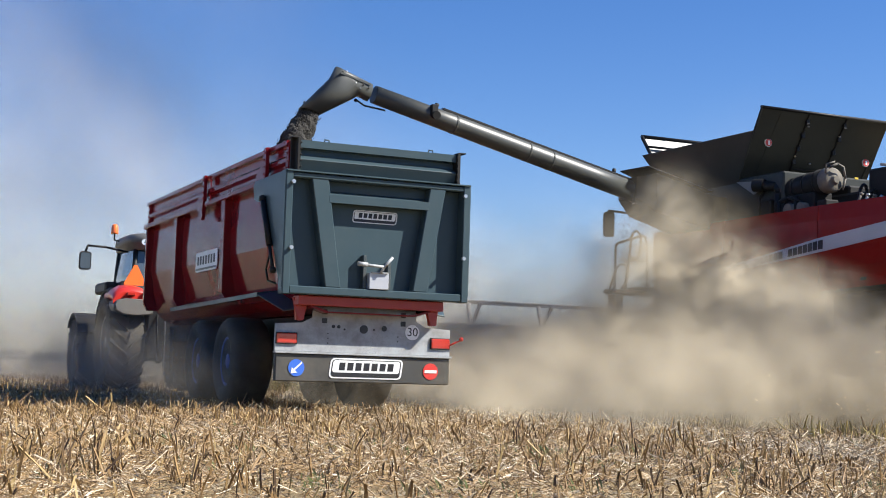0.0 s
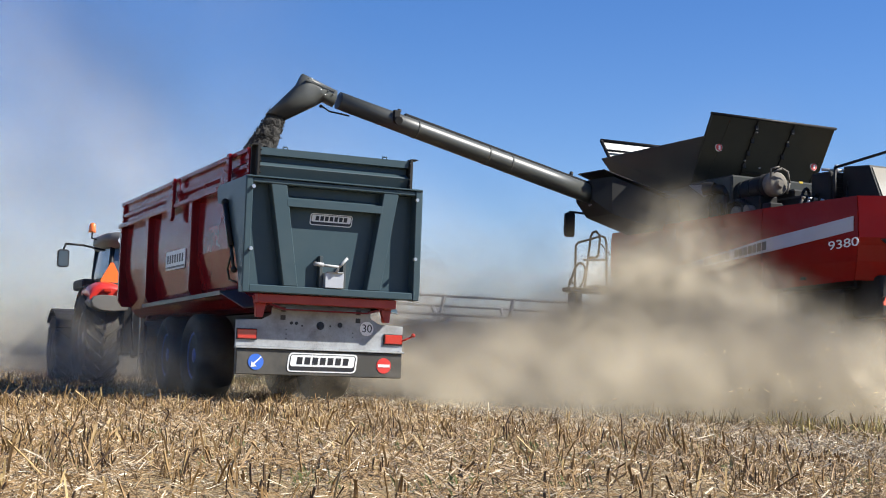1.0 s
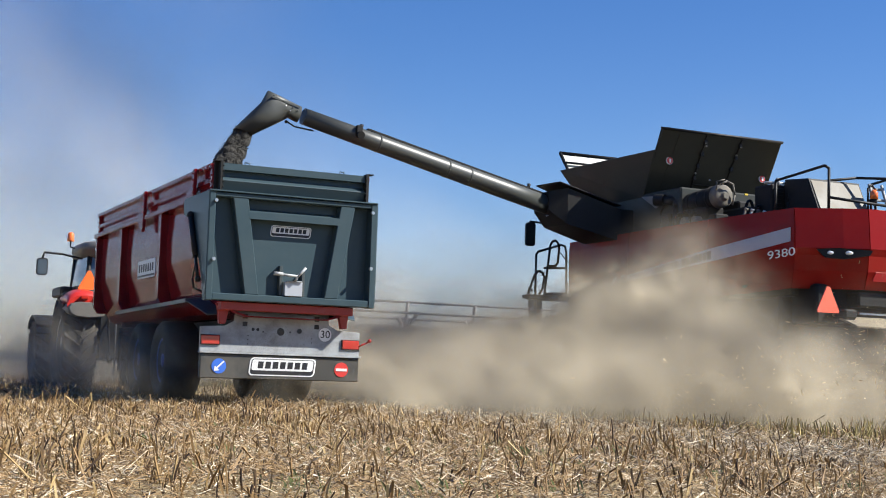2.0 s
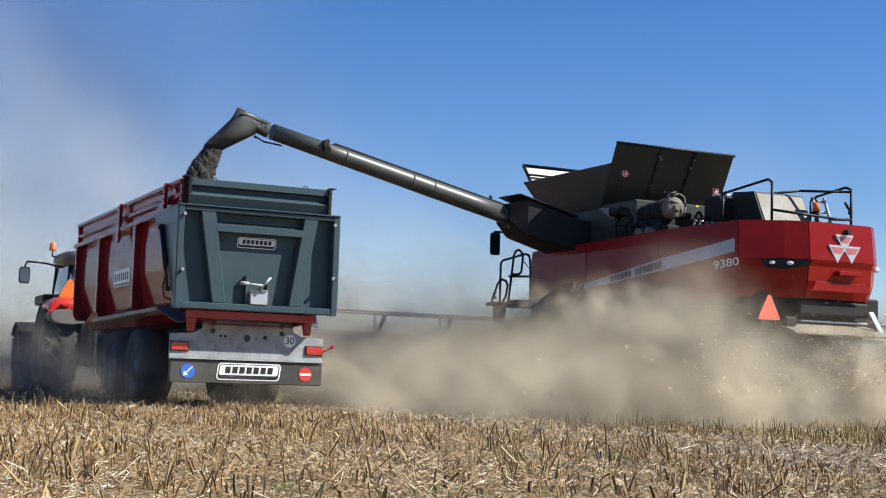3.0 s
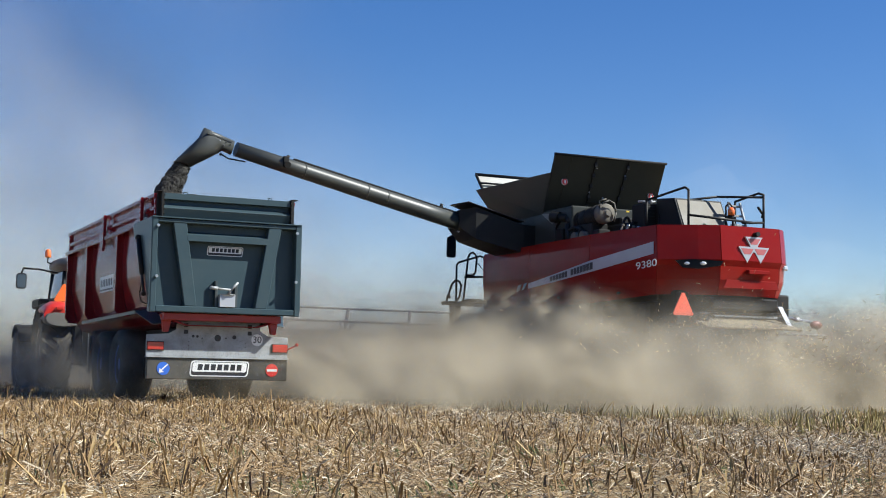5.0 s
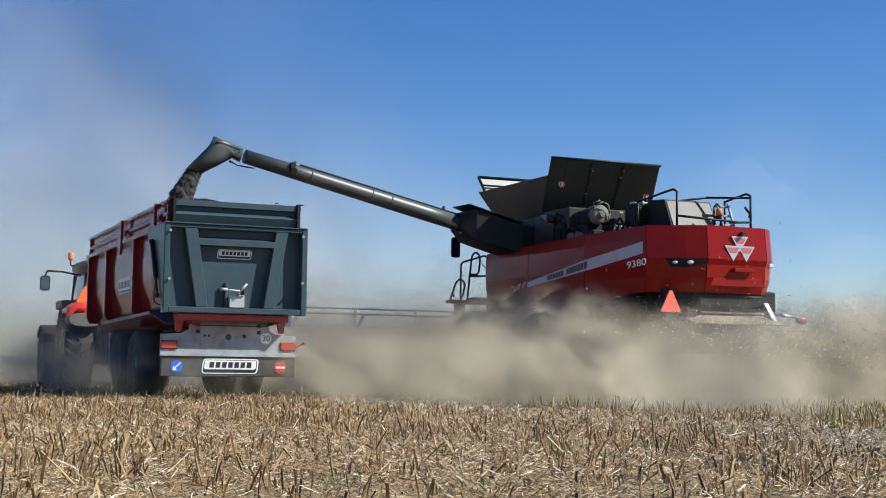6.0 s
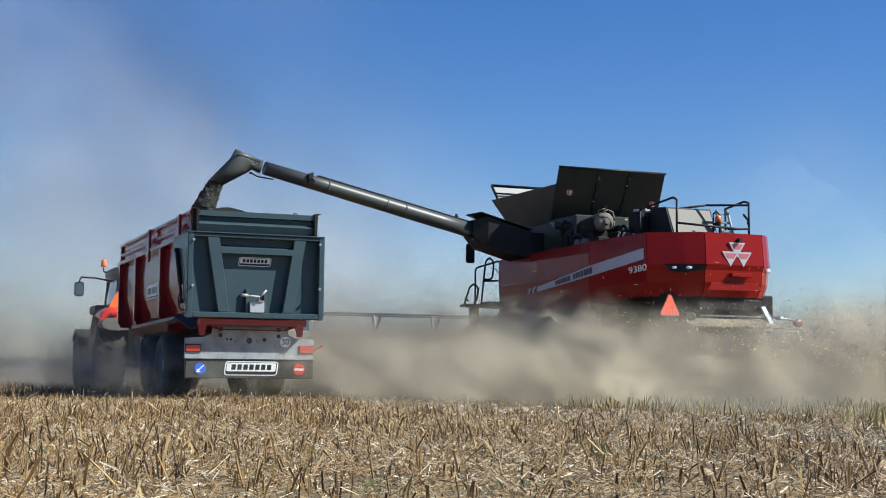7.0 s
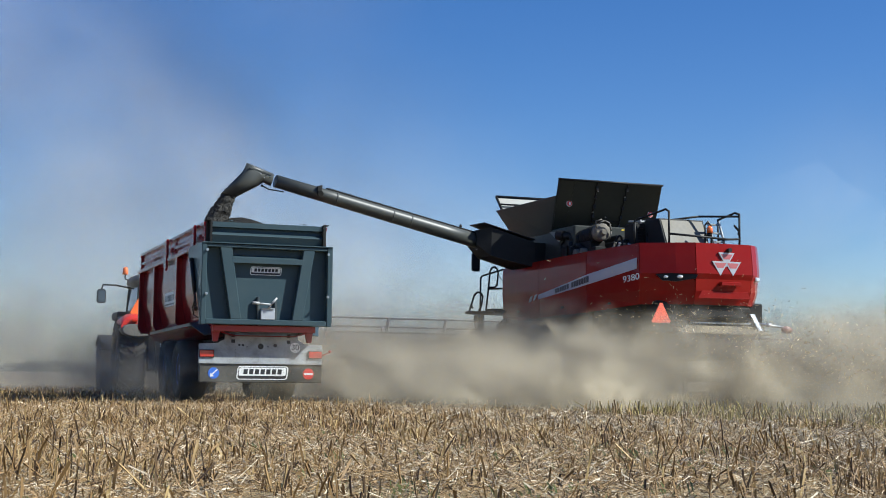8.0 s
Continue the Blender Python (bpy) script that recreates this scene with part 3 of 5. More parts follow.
    for x, mat, lab in ((-0.91, SIGN_BLUE, "round blue sign with white arrow"), (0.91, SIGN_RED, "round red sign with white bar")):
        d = part("reflector_sign", Shape().rod((x, 0.33, 0.59), (x, 0.322, 0.59), 0.105, n=32), mat, bump, lab)
        s = Shape()
        if x < 0:
            for poly in ([(0.065, 0.075), (0.075, 0.06), (-0.03, -0.04), (-0.045, -0.025)], [(-0.07, -0.07), (-0.06, 0.005), (0.01, -0.06)]):
                s.plate([(x + a, 0.317, 0.59 + b) for a, b in poly], (0, 0.004, 0))
        else:
            s.box(x - 0.085, x + 0.085, 0.317, 0.3215, 0.57, 0.608, 0)
        part("sign_mark", s, WHITE, d)
    # side plate
    for sx in (-1,):
        s = Shape()
        m = pose(-1.125, 4.16, 2.14, 0, 0, -90)
        e = part("side_plate", Shape().plate([(u, -0.0, v) for u, v in rounded(1.25, 0.30, 0.05)], (0, 0.01, 0)), WHITE, t, "white maker plate with plain bars", m)
        for i in range(7):
            u = -0.47 + 0.156 * i
            part("lettering_bar", Shape().box(u - 0.042, u + 0.042, -0.004, 0, -0.045, 0.085, 0), INK, e)
        part("underline", Shape().box(-0.6, 0.6, -0.004, 0, -0.125, -0.095, 0), INK, e)
    wheels = []
    for sx in (-1, 1):
        for y in (2.75, 4.40):
            wheels.append((wheel("wheel", t, sx * 0.62, sx * 1.20, y, 0.65, 0.34, RIM_BLUE), 0.65))
    # load
    s = Shape()
    rows_ = []
    for i in range(29):
        y = 0.25 + 7.85 * i / 28
        row = []
        for j in range(13):
            x = -1.06 + 2.12 * j / 12
            hump = 0.56 * math.exp(-((y - 1.75) / 0.95) ** 2) + 0.20 * math.exp(-((y - 5.2) / 1.6) ** 2)
            z = 3.20 + hump * max(0, 1 - ((x + 0.15) / 1.05) ** 2) + 0.02 * noise.noise((x * 4, y * 4, 0))
            row.append((x, y, z))
        rows_.append(row)
    s.loft(rows_, closed=False)
    bmesh.ops.solidify(s.bm, geom=list(s.bm.faces), thickness=0.3)
    heap = part("grain_heap", s, GRAIN, None, at=Matrix.Translation(TRAILER_0))
    tagged(heap, "dark heap of small rape seed filling the trailer", "grain")
    return t, heap, wheels


# ---- tractor ----
def build_tractor():
    t = thing("tractor", "red tractor with grey cab and cleated tyres, towing a trailer", "tractor", Matrix.Translation(TRAILER_0))
    wheels = []
    for sx in (-1, 1):
        wheels.append((wheel("rear_wheel", t, sx * 0.58, sx * 1.29, 11.45, 0.97, 0.52, RIM_GREY, lugs=22), 0.97))
        wheels.append((wheel("front_wheel", t, sx * 0.76, sx * 1.36, 14.35, 0.76, 0.40, RIM_GREY, lugs=20), 0.76))
        # fender: a curved shell over the rear tyre
        s = Shape()
        rings = []
        for i in range(11):
            a = radians(58 + 90 * i / 10)
            c, d = math.cos(a), math.sin(a)
            rings.append([(sx * x, 11.35 - r * c, 0.97 + r * d * 0.96) for x, r in ((0.45, 1.06), (0.55, 1.12), (1.18, 1.12), (1.27, 1.06), (1.24, 1.03), (0.5, 1.04))])
        s.loft(rings)
        part("fender", s, BLACK, t)
        s = Shape()
        s.loft([[(sx * x, 10.42 + y, z + dz) for x, z in ((0.56, 1.72), (0.57, 1.84), (0.62, 1.94), (0.74, 2.01), (0.92, 2.04), (1.10, 2.01), (1.22, 1.94), (1.28, 1.86), (1.28, 1.78), (1.20, 1.72))] for y, dz in ((0, -0.09), (0.04, -0.03), (0.14, 0.02), (0.5, 0.06), (0.95, 0.04))])
        part("fender_cap", s, RED_TRACTOR, t, "bright red rounded fender top")
        s = Shape()
        s.loft([[(sx * (0.90 + (x - 0.90) * k), 10.36 + y, 1.66 + (z - 1.66) * k) for x, z in ((0.52, 1.52), (0.50, 1.62), (0.54, 1.74), (0.70, 1.80), (1.05, 1.81), (1.22, 1.77), (1.28, 1.68), (1.24, 1.57), (1.10, 1.50), (0.80, 1.48))] for y, k in ((0, 0.90), (0.03, 0.98), (0.08, 1.0), (0.7, 1.0))])
        part("fender_skirt", s, CAB_GREY, t, "grey rounded skirt below the fender")
        s = Shape()
        rings = []
        for i in range(9):
            a = radians(30 + 110 * i / 8)
            rings.append([(sx * x, 14.35 - r * math.cos(a), 0.78 + r * math.sin(a)) for x, r in ((0.80, 0.84), (1.38, 0.84), (1.38, 0.80), (0.80, 0.80))])
        s.loft(rings, smooth=False)
        part("front_fender", s, BLACK, t)
        part("rear_light", Shape().box(sx * 0.95 - 0.08, sx * 0.95 + 0.08, 10.34, 10.42, 1.86, 1.93, 0.012), LENS_RED, t)
        part("rear_light", Shape().box(sx * 0.70 - 0.04, sx * 0.70 + 0.04, 10.36, 10.42, 1.88, 1.93, 0.012), LENS_RED, t)
        # mirror on an arm
        s = Shape()
        s.pipe([(sx * 0.86, 11.35, 2.76), (sx * 1.30, 11.30, 2.83), (sx * 1.66, 11.27, 2.84), (sx * 1.70, 11.27, 2.72)], 0.022)
        arm = part("mirror_arm", s, BLACK, t)
        s = Shape()
        s.loft([[(sx * (1.70 + u), 11.27 + y, 2.54 + v) for u, v in rounded(0.23 * k, 0.36 * k, 0.06)] for y, k in ((0.09, 0.7), (0.03, 1.0), (-0.03, 1.0))])
        part("mirror_housing", s, BLACK, arm)
        part("mirror_glass", Shape().plate([(sx * (1.70 + u), 11.236, 2.54 + v) for u, v in rounded(0.19, 0.31, 0.04)], (0, -0.004, 0)), GLASS, arm)
    # cab
    for x, y in ((-0.74, 11.15), (0.74, 11.15), (-0.80, 12.5), (0.80, 12.5)):
        part("cab_pillar", Shape().rod((x * 1.08, y - 0.05 if y < 12 else y + 0.1, 1.75), (x, y, 2.86), 0.05, n=8), BLACK, t)
    s = Shape()
    s.loft([[(x * k, 11.82 + (y - 11.82) * k, z) for x, y in ((-0.80, 11.12), (0.80, 11.12), (0.86, 11.8), (0.84, 12.55), (-0.84, 12.55), (-0.86, 11.8))] for z, k in ((1.75, 1.03), (2.3, 1.02), (2.86, 0.95))], smooth=False)
    part("cab_glass", s, GLASS, t, "tinted cab window glass")
    s = Shape()
    s.loft([[(x * k, 11.8 + (y - 11.8) * k, z) for x, y in ((-0.78, 11.0), (-0.5, 10.94), (0.5, 10.94), (0.78, 11.0), (0.88, 11.3), (0.88, 12.5), (0.6, 12.75), (-0.6, 12.75), (-0.88, 12.5), (-0.88, 11.3))] for z, k in ((2.80, 0.93), (2.83, 0.99), (2.92, 0.99), (2.93, 1.02), (3.05, 1.01), (3.12, 0.94), (3.15, 0.7))])
    roof = part("cab_roof", s, CAB_GREY, t, "grey rounded cab roof")
    for x in (-0.62, 0.62):
        part("work_light", Shape().rod((x, 10.99, 2.95), (x, 10.95, 2.95), 0.06, n=14), LAMP_GLASS, roof)
    s = Shape()
    s.pipe([(-0.80, 12.1, 3.02), (-0.98, 12.2, 3.06), (-0.98, 12.2, 3.18)], 0.016)
    stem = part("beacon_stem", s, BLACK, t)
    s = Shape()
    s.loft([[(-0.98 + r * math.cos(a), 12.2 + r * math.sin(a), z) for a in [2 * math.pi * i / 14 for i in range(14)]] for z, r in ((3.18, 0.075), (3.22, 0.075), (3.34, 0.068), (3.38, 0.04))])
    part("beacon", s, LENS_AMBER, stem, "orange rotating beacon")
    s = Shape()
    s.plate([(-0.77 + x, 10.96, 2.12 + z) for x, z in ((-0.22, 0.0), (-0.20, -0.03), (0.20, -0.03), (0.22, 0.0), (0.03, 0.37), (-0.03, 0.37))], (0, 0.02, 0))
    part("warning_triangle", s, ORANGE, t, "orange slow-vehicle triangle")
    s = Shape()
    s.box(-0.42, 0.42, 10.7, 14.9, 0.75, 1.35, 0.06)
    s.box(-0.62, 0.62, 10.55, 11.2, 0.62, 1.7, 0.06)
    part("chassis", s, DARK, t)
    part("rear_axle", Shape().rod((-0.7, 11.45, 0.97), (0.7, 11.45, 0.97), 0.16), DARK, t)
    part("front_axle", Shape().rod((-0.9, 14.35, 0.76), (0.9, 14.35, 0.76), 0.12), DARK, t)
    s = Shape()
    s.loft([[(x, y, z) for x, z in ((-0.5, 1.3), (-0.52, 1.7 + d), (-0.36, 1.98 + d), (0.36, 1.98 + d), (0.52, 1.7 + d), (0.5, 1.3))] for y, d in ((12.5, 0.08), (13.6, 0.0), (15.0, -0.12), (15.25, -0.3))])
    part("bonnet", s, RED_TRACTOR, t)
    s = Shape()
    for x in (-0.40, 0.0, 0.40):
        s.rod((x, 10.3, 0.6), (x * 0.9, 10.9, 0.9), 0.04)
    s.rod((-0.05, 10.2, 0.68), (-0.05, 10.9, 0.7), 0.07)
    s.pipe([(-0.35, 10.52, 0.7), (-0.42, 10.45, 1.3), (-0.38, 10.6, 1.6)], 0.02)
    s.pipe([(0.1, 10.5, 1.4), (0.05, 9.9, 0.95), (0.05, 9.2, 1.2)], 0.018)
    part("hitch", s, DARK, t)
    s = Shape()
    s.rod((-0.98, 11.0, 1.98), (-1.02, 11.05, 2.14), 0.07)
    s.box(-1.27, -0.98, 11.4, 12.5, 1.94, 2.16, 0.04)
    part("side_console", s, BLACK, t)
    s = Shape()
    s.box(-0.30, -0.28, 10.28, 10.34, 0.4, 1.5, 0.003)
    part("stand_bar", s, STEEL, t)
    return t, wheels


trailer, grain_heap, trailer_wheels = build_trailer()
tractor, tractor_wheels = build_tractor()


# ---- combine ----
# Outline of the hood from the front of its near flank round the tail, as (x, y), at mid height.
HOOD = [(-1.60, 6.50), (-1.60, 4.54), (-1.58, 2.35), (-1.41, 0.53), (-1.15, 0.365), (-0.85, 0.175), (-0.53, 0.0), (0.07, -0.02), (0.67, 0.0), (0.85, 0.13), (1.02, 0.32), (1.20, 0.62), (1.55, 2.35), (1.60, 6.50)]


def hood_at(z, x, y, tail):
    """A point of the hood's skin: the tail bulges at its waist and tucks in at top and bottom."""
    bulge = {3.10: -0.015, 2.85: 0.008, 2.52: 0.03, 2.42: -0.005, 2.2: -0.02, 1.95: -0.10}.get(z, 0.0)
    k = 1.0 if tail else 0.0
    return (x * (1 + 0.03 * bulge / 0.05 * (0.6 if tail else 0.2)), y - bulge * k * 1.2, z)


SPOUT_TIP, SPOUT_HEEL, SPOUT_CAP, SPOUT_BEND, MOUTH_L, MOUTH_R = (-7.85, 5.0, 4.79), (-7.50, 5.0, 4.42), (-7.93, 5.0, 4.62), (-7.61, 5.0, 4.345), (-8.356, 5.0, 4.155), (-8.08, 5.0, 4.075)


def top_line(y):
    return 3.0 + 0.015 * max(0.0, min(6.5, 6.5 - y))


def build_combine():
    c = thing("combine_harvester", "red combine harvester with dark raised grain tank and unloading auger", "combine", Matrix.Translation(COMBINE_0))
    # hood panels, each between two posts of the outline
    def panel(name, i0, i1, label="", levels=None):
        s = Shape()
        pts = [Vector(p) for p in HOOD[i0:i1 + 1]]
        # a narrow joint at either end
        pts[0] = pts[0] + (pts[1] - pts[0]).normalized() * 0.007
        pts[-1] = pts[-1] + (pts[-2] - pts[-1]).normalized() * 0.007
        rings = []
        for x, y in pts:
            tail = y < 0.7
            front = max(0.0, (y - 2.3) / 4.2)
            bottom = 1.93 if tail else 1.86 - 0.10 * front
            zs = (3.10, 2.85, 2.52, 2.42, 2.2, 1.95)
            rings.append([hood_at(z, x, y, tail) if tail else (x * (1 + (0.012 if 2.2 < z < 2.9 else 0)), y, z if z > 2 else bottom) for z in zs])
            top = rings[-1][0]
            rings[-1][0] = (top[0], top[1], top_line(y) if not tail else 3.09)
        s.loft(rings, closed=False, smooth=False)
        bmesh.ops.recalc_face_normals(s.bm, faces=s.bm.faces)
        bmesh.ops.solidify(s.bm, geom=list(s.bm.faces), thickness=0.025)
        return part(name, s, RED_COMBINE, c, label)

    panel("flank_panel", 0, 1)
    flank = panel("flank_panel", 1, 2)
    flank_rear = panel("flank_panel", 2, 3)
    corner = panel("corner_panel", 3, 6, "rounded red rear corner panel")
    tail = panel("tail_panel", 6, 8, "bright red rear hood panel with pale emblem")
    panel("corner_panel", 8, 11)
    panel("flank_panel", 11, 12)
    panel("flank_panel", 12, 13)
    part("flank_trim", Shape().slab([(-1.60, 6.45, 1.80), (-1.60, 2.36, 1.86), (-1.60, 2.36, 1.80), (-1.60, 6.45, 1.72)], 0.02, 0), BLACK, c)
    for y in (5.6, 3.4, 1.5):
        x = -1.615 if y > 2.4 else -1.53
        part("panel_latch", Shape().box(x - 0.012, x + 0.01, y - 0.05, y + 0.05, 1.98, 2.02, 0.004), BLACK, c)
    # decals along the flank, laid on its skin
    def on_flank(y, z, off):
        for (xa, ya), (xb, yb) in zip(HOOD, HOOD[1:]):
            if yb <= y <= ya:
                x = xa + (xb - xa) * (ya - y) / (ya - yb)
                return (x * (1 + (0.012 if 2.2 < z < 2.9 else 0)) - off, y, z)
        return (-1.62 - off, y, z)

    s = Shape()
    ys = [4.55 - 0.2 * i for i in range(20)] + [0.58]
    def mid(y):
        u = (4.7 - y) / 4.1
        return 2.25 + 0.46 * u - 0.06 * u * (1 - u)
    def half(y):
        return 0.045 + 0.055 * min(1, (4.7 - y) / 2.4)
    s.loft([[on_flank(y, mid(y) + half(y), 0.012), on_flank(y, mid(y) - half(y), 0.012), on_flank(y, mid(y) - half(y), 0.004), on_flank(y, mid(y) + half(y), 0.004)] for y in ys], smooth=False)
    for y in (4.95, 4.72):
        s.loft([[on_flank(yy, mid(yy) + h + 0.02, 0.012), on_flank(yy + 0.12, mid(yy) - h, 0.012), on_flank(yy + 0.12, mid(yy) - h, 0.004), on_flank(yy, mid(yy) + h + 0.02, 0.004)] for yy, h in ((y, 0.05), (y - 0.12, 0.05))], smooth=False)
    stripe = part("silver_stripe", s, SILVER, c, "silver stripe rising along the flank")
    n = 14
    for i in range(n):
        if i == 6:
            continue
        s = Shape()
        y0 = 3.72 - 1.50 * i / n
        y1 = y0 - 1.50 / n * 0.82
        s.loft([[on_flank(y, mid(y) + half(y) * 0.62, 0.016), on_flank(y, mid(y) - half(y) * 0.62, 0.016), on_flank(y, mid(y) - half(y) * 0.62, 0.012), on_flank(y, mid(y) + half(y) * 0.62, 0.012)] for y in (y0, y1)], smooth=False)
        part("lettering_bar", s, INK, stripe)
    ang = math.degrees(math.atan2(0.15, 1.73))
    words("9380", 0.20, WHITE, c, pose(-1.474, 0.74, 2.44, 0, 0, -90 + ang) @ pose(0, 0, 0, 90, 0, 0) @ pose(0, 0, 0, 0, 0, 4) @ Matrix.Diagonal((1.42, 0.85, 1, 1)), "model_number", "pale grey number 9380")
    # tail: emblem, plate, lamps
    s = Shape()
    def tri(cx, cz, w, h, k=1.0):
        s.plate([(cx - w * k, -0.055, cz + h * k), (cx + w * k, -0.055, cz + h * k), (cx, -0.055, cz - h * k * 1.2)], (0, 0.03, 0))
    for x, z in ((0.10, 2.80), (-0.035, 2.635), (0.235, 2.635)):
        tri(x, z, 0.172, 0.12)
    emblem = part("emblem", s, SILVER, tail, "pale three-triangle emblem drawn as plain shapes")
    for x, z in ((0.10, 2.80), (-0.035, 2.635), (0.235, 2.635)):
        s = Shape()
        s.plate([(x - 0.125, -0.058, z + 0.09), (x + 0.125, -0.058, z + 0.09), (x + 0.062, -0.058, z - 0.005), (x - 0.062, -0.058, z - 0.005)], (0, 0.004, 0))
        part("emblem_inlay", s, EMBLEM_INLAY, emblem, "translucent pinkish inlay")
    s = Shape()
    s.box(-0.05, 0.37, -0.12, -0.01, 2.30, 2.37, 0.01)
    part("plate_holder", s, RED_COMBINE, tail)
    s = Shape()
    s.plate([(x, -0.012, z) for x, z in ((-0.50, 2.06), (0.64, 2.06), (0.56, 2.20), (-0.42, 2.20))], (0, -0.02, 0), 0.006)
    part("tail_step", s, RED_COMBINE, tail)
    s = Shape()
    s.rod((0.14, -0.02, 2.96), (0.14, -0.12, 2.965), 0.04)
    part("rear_camera", s, BLACK, tail)
    s = Shape()
    pts = [(-1.16, 0.365, 2.50), (-0.92, 0.21, 2.52), (-0.50, -0.04, 2.49), (-0.54, -0.02, 2.42), (-0.84, 0.165, 2.365), (-1.06, 0.30, 2.385)]
    s.plate(pts, (-0.035, -0.055, 0))
    band = part("lamp_band", s, BLACK, c, "black band holding two work lights")
    for x, y in ((-1.01, 0.235), (-0.80, 0.09)):
        part("work_light", Shape().ball((x, y, 2.45), 0.065, 2, (1, 0.8, 0.55)), LAMP_GLASS, band)
    s = Shape()
    s.box(0.80, 0.90, 0.06, 0.16, 2.41, 2.49, 0.02)
    part("side_lamp", s, LAMP_GLASS, c)
    # chopper below the tail
    s = Shape()
    s.box(-1.15, 1.15, 0.35, 1.6, 1.45, 2.02, 0.03)
    s.box(-0.62, 0.72, 0.10, 0.5, 1.70, 1.92, 0.03)
    part("chopper_housing", s, DARK, c, "dark straw chopper housing")
    s = Shape()
    s.slab([(-0.92, 0.30, 1.60), (0.75, 0.30, 1.60), (0.95, -0.25, 1.42), (-0.95, -0.25, 1.42)], 0.03)
    part("chopper_board", s, CHAFF, c, "chaff-covered spreading board")
    s = Shape()
    s.box(-0.5, 0.8, 0.22, 0.30, 1.60, 1.64, 0.01)
    s.box(0.55, 1.62, -0.10, -0.04, 1.32, 1.36, 0.01)
    s.slab([(0.66, 0.05, 1.80), (0.76, 0.05, 1.80), (0.92, -0.05, 1.42), (0.82, -0.05, 1.42)], 0.04)
    part("chopper_bar", s, STEEL, c)
    s = Shape()
    s.rod((0.75, 0.25, 1.66), (1.48, 0.10, 1.56), 0.022)
    s.rod((1.10, 0.18, 1.61), (1.20, 0.16, 1.60), 0.04)
    arm = part("lamp_arm", s, STEEL, c)
    part("tail_lamp", Shape().ball((1.50, 0.1, 1.52), 0.10, 2, (1.3, 0.5, 0.75)), SMOKED, arm, "red and clear tail lamp on an arm")
    s = Shape()
    s.plate([(-1.27 + x, -0.03, 1.62 + z) for x, z in ((-0.19, 0.0), (-0.18, -0.03), (0.18, -0.03), (0.19, 0.0), (0.025, 0.33), (-0.025, 0.33))], (0, 0.02, 0))
    s2 = part("warning_triangle", s, SALMON, c, "red-orange slow-vehicle triangle")
    s = Shape()
    s.rod((-1.27, 0.0, 1.7), (-1.05, 0.5, 1.7), 0.03)
    part("triangle_bracket", s, BLACK, c)
    s = Shape()
    s.box(-0.95, -0.72, 0.0, 0.25, 1.52, 1.66, 0.03)
    part("hinge_block", s, DARK, c)
    # deck and body core
    s = Shape()
    s.box(-1.48, 1.48, 2.3, 6.4, 1.3, 3.0, 0.03)
    s.box(-1.25, 1.25, 0.75, 2.4, 1.85, 3.0, 0.03)
    s.box(-0.5, 0.6, 0.2, 0.8, 2.0, 3.0, 0.03)
    part("body_core", s, DARK, c)
    # grain tank
    s = Shape()
    s.box(-1.30, 1.35, 3.5, 6.6, 2.95, 3.72, 0.03)
    part("tank_base", s, HOPPER, c)
    s = Shape()
    s.slab([(-1.24, 4.70, 3.70), (-1.54, 3.70, 4.67), (0.88, 3.70, 4.67), (1.22, 4.70, 3.70)], 0.03)
    flap = part("tank_flap", s, HOPPER, c, "dark grey raised tank flap with two seams")
    for xa, xb in ((-0.66, -0.36), (0.06, 0.29)):
        s = Shape()
        s.rod((xa, 3.70, 4.66), (xb, 4.66, 3.73), 0.014, n=6)
        for k in range(5):
            p = Vector((xa, 3.70, 4.66)).lerp(Vector((xb, 4.66, 3.73)), 0.1 + 0.19 * k)
            s.box(p.x - 0.03, p.x + 0.03, p.y - 0.035, p.y + 0.01, p.z - 0.05, p.z + 0.05, 0.006)
        part("flap_seam", s, BLACK, flap)
    s = Shape()
    s.rod((-0.42, 4.42, 3.935), (0.24, 4.42, 3.935), 0.012, n=6)
    part("flap_seam", s, BLACK, flap)
    s = Shape()
    s.rod((-1.17, 3.72, 4.65), (-0.98, 4.68, 3.72), 0.007, n=6)
    part("flap_crease", s, HOPPER, flap)
    for x, z in ((-0.58, 4.50), (-0.50, 4.10), (0.10, 4.42), (-0.15, 4.02)):
        y = 3.70 + (4.67 - z) * 1.03 - 0.03
        part("flap_knob", Shape().rod((x, y, z), (x, y - 0.03, z), 0.014, n=10), RIM_GREY, flap)
    s = Shape()
    s.rod((-1.56, 3.70, 4.685), (0.90, 3.70, 4.685), 0.024)
    s.rod((-1.55, 3.70, 4.67), (-1.25, 4.70, 3.68), 0.016)
    part("flap_edge", s, BLACK, flap)
    for x in (-1.12, 0.88):
        z = 4.24 if x < 0 else 4.12
        y = 3.70 + (4.67 - z) * 1.03 - 0.03
        d = part("warning_sticker", Shape().rod((x, y, z), (x, y - 0.02, z), 0.065, n=20), WHITE, flap, "round red and white warning sticker")
        s = Shape()
        s.rod((x, y - 0.0205, z), (x, y - 0.024, z), 0.058, n=20)
        part("sticker_ring", s, SIGN_RED, d)
        s = Shape()
        s.box(x - 0.012, x + 0.022, y - 0.028, y - 0.0245, z - 0.035, z + 0.03, 0)
        part("sticker_mark", s, WHITE, d)
    s = Shape()
    s.slab([(-1.27, 4.62, 3.66), (-1.47, 3.97, 4.38), (-1.62, 6.85, 4.36), (-1.30, 6.45, 3.66)], 0.03)
    part("tank_flap", s, HOPPER, c, "dark grey tank side flap")
    s = Shape()
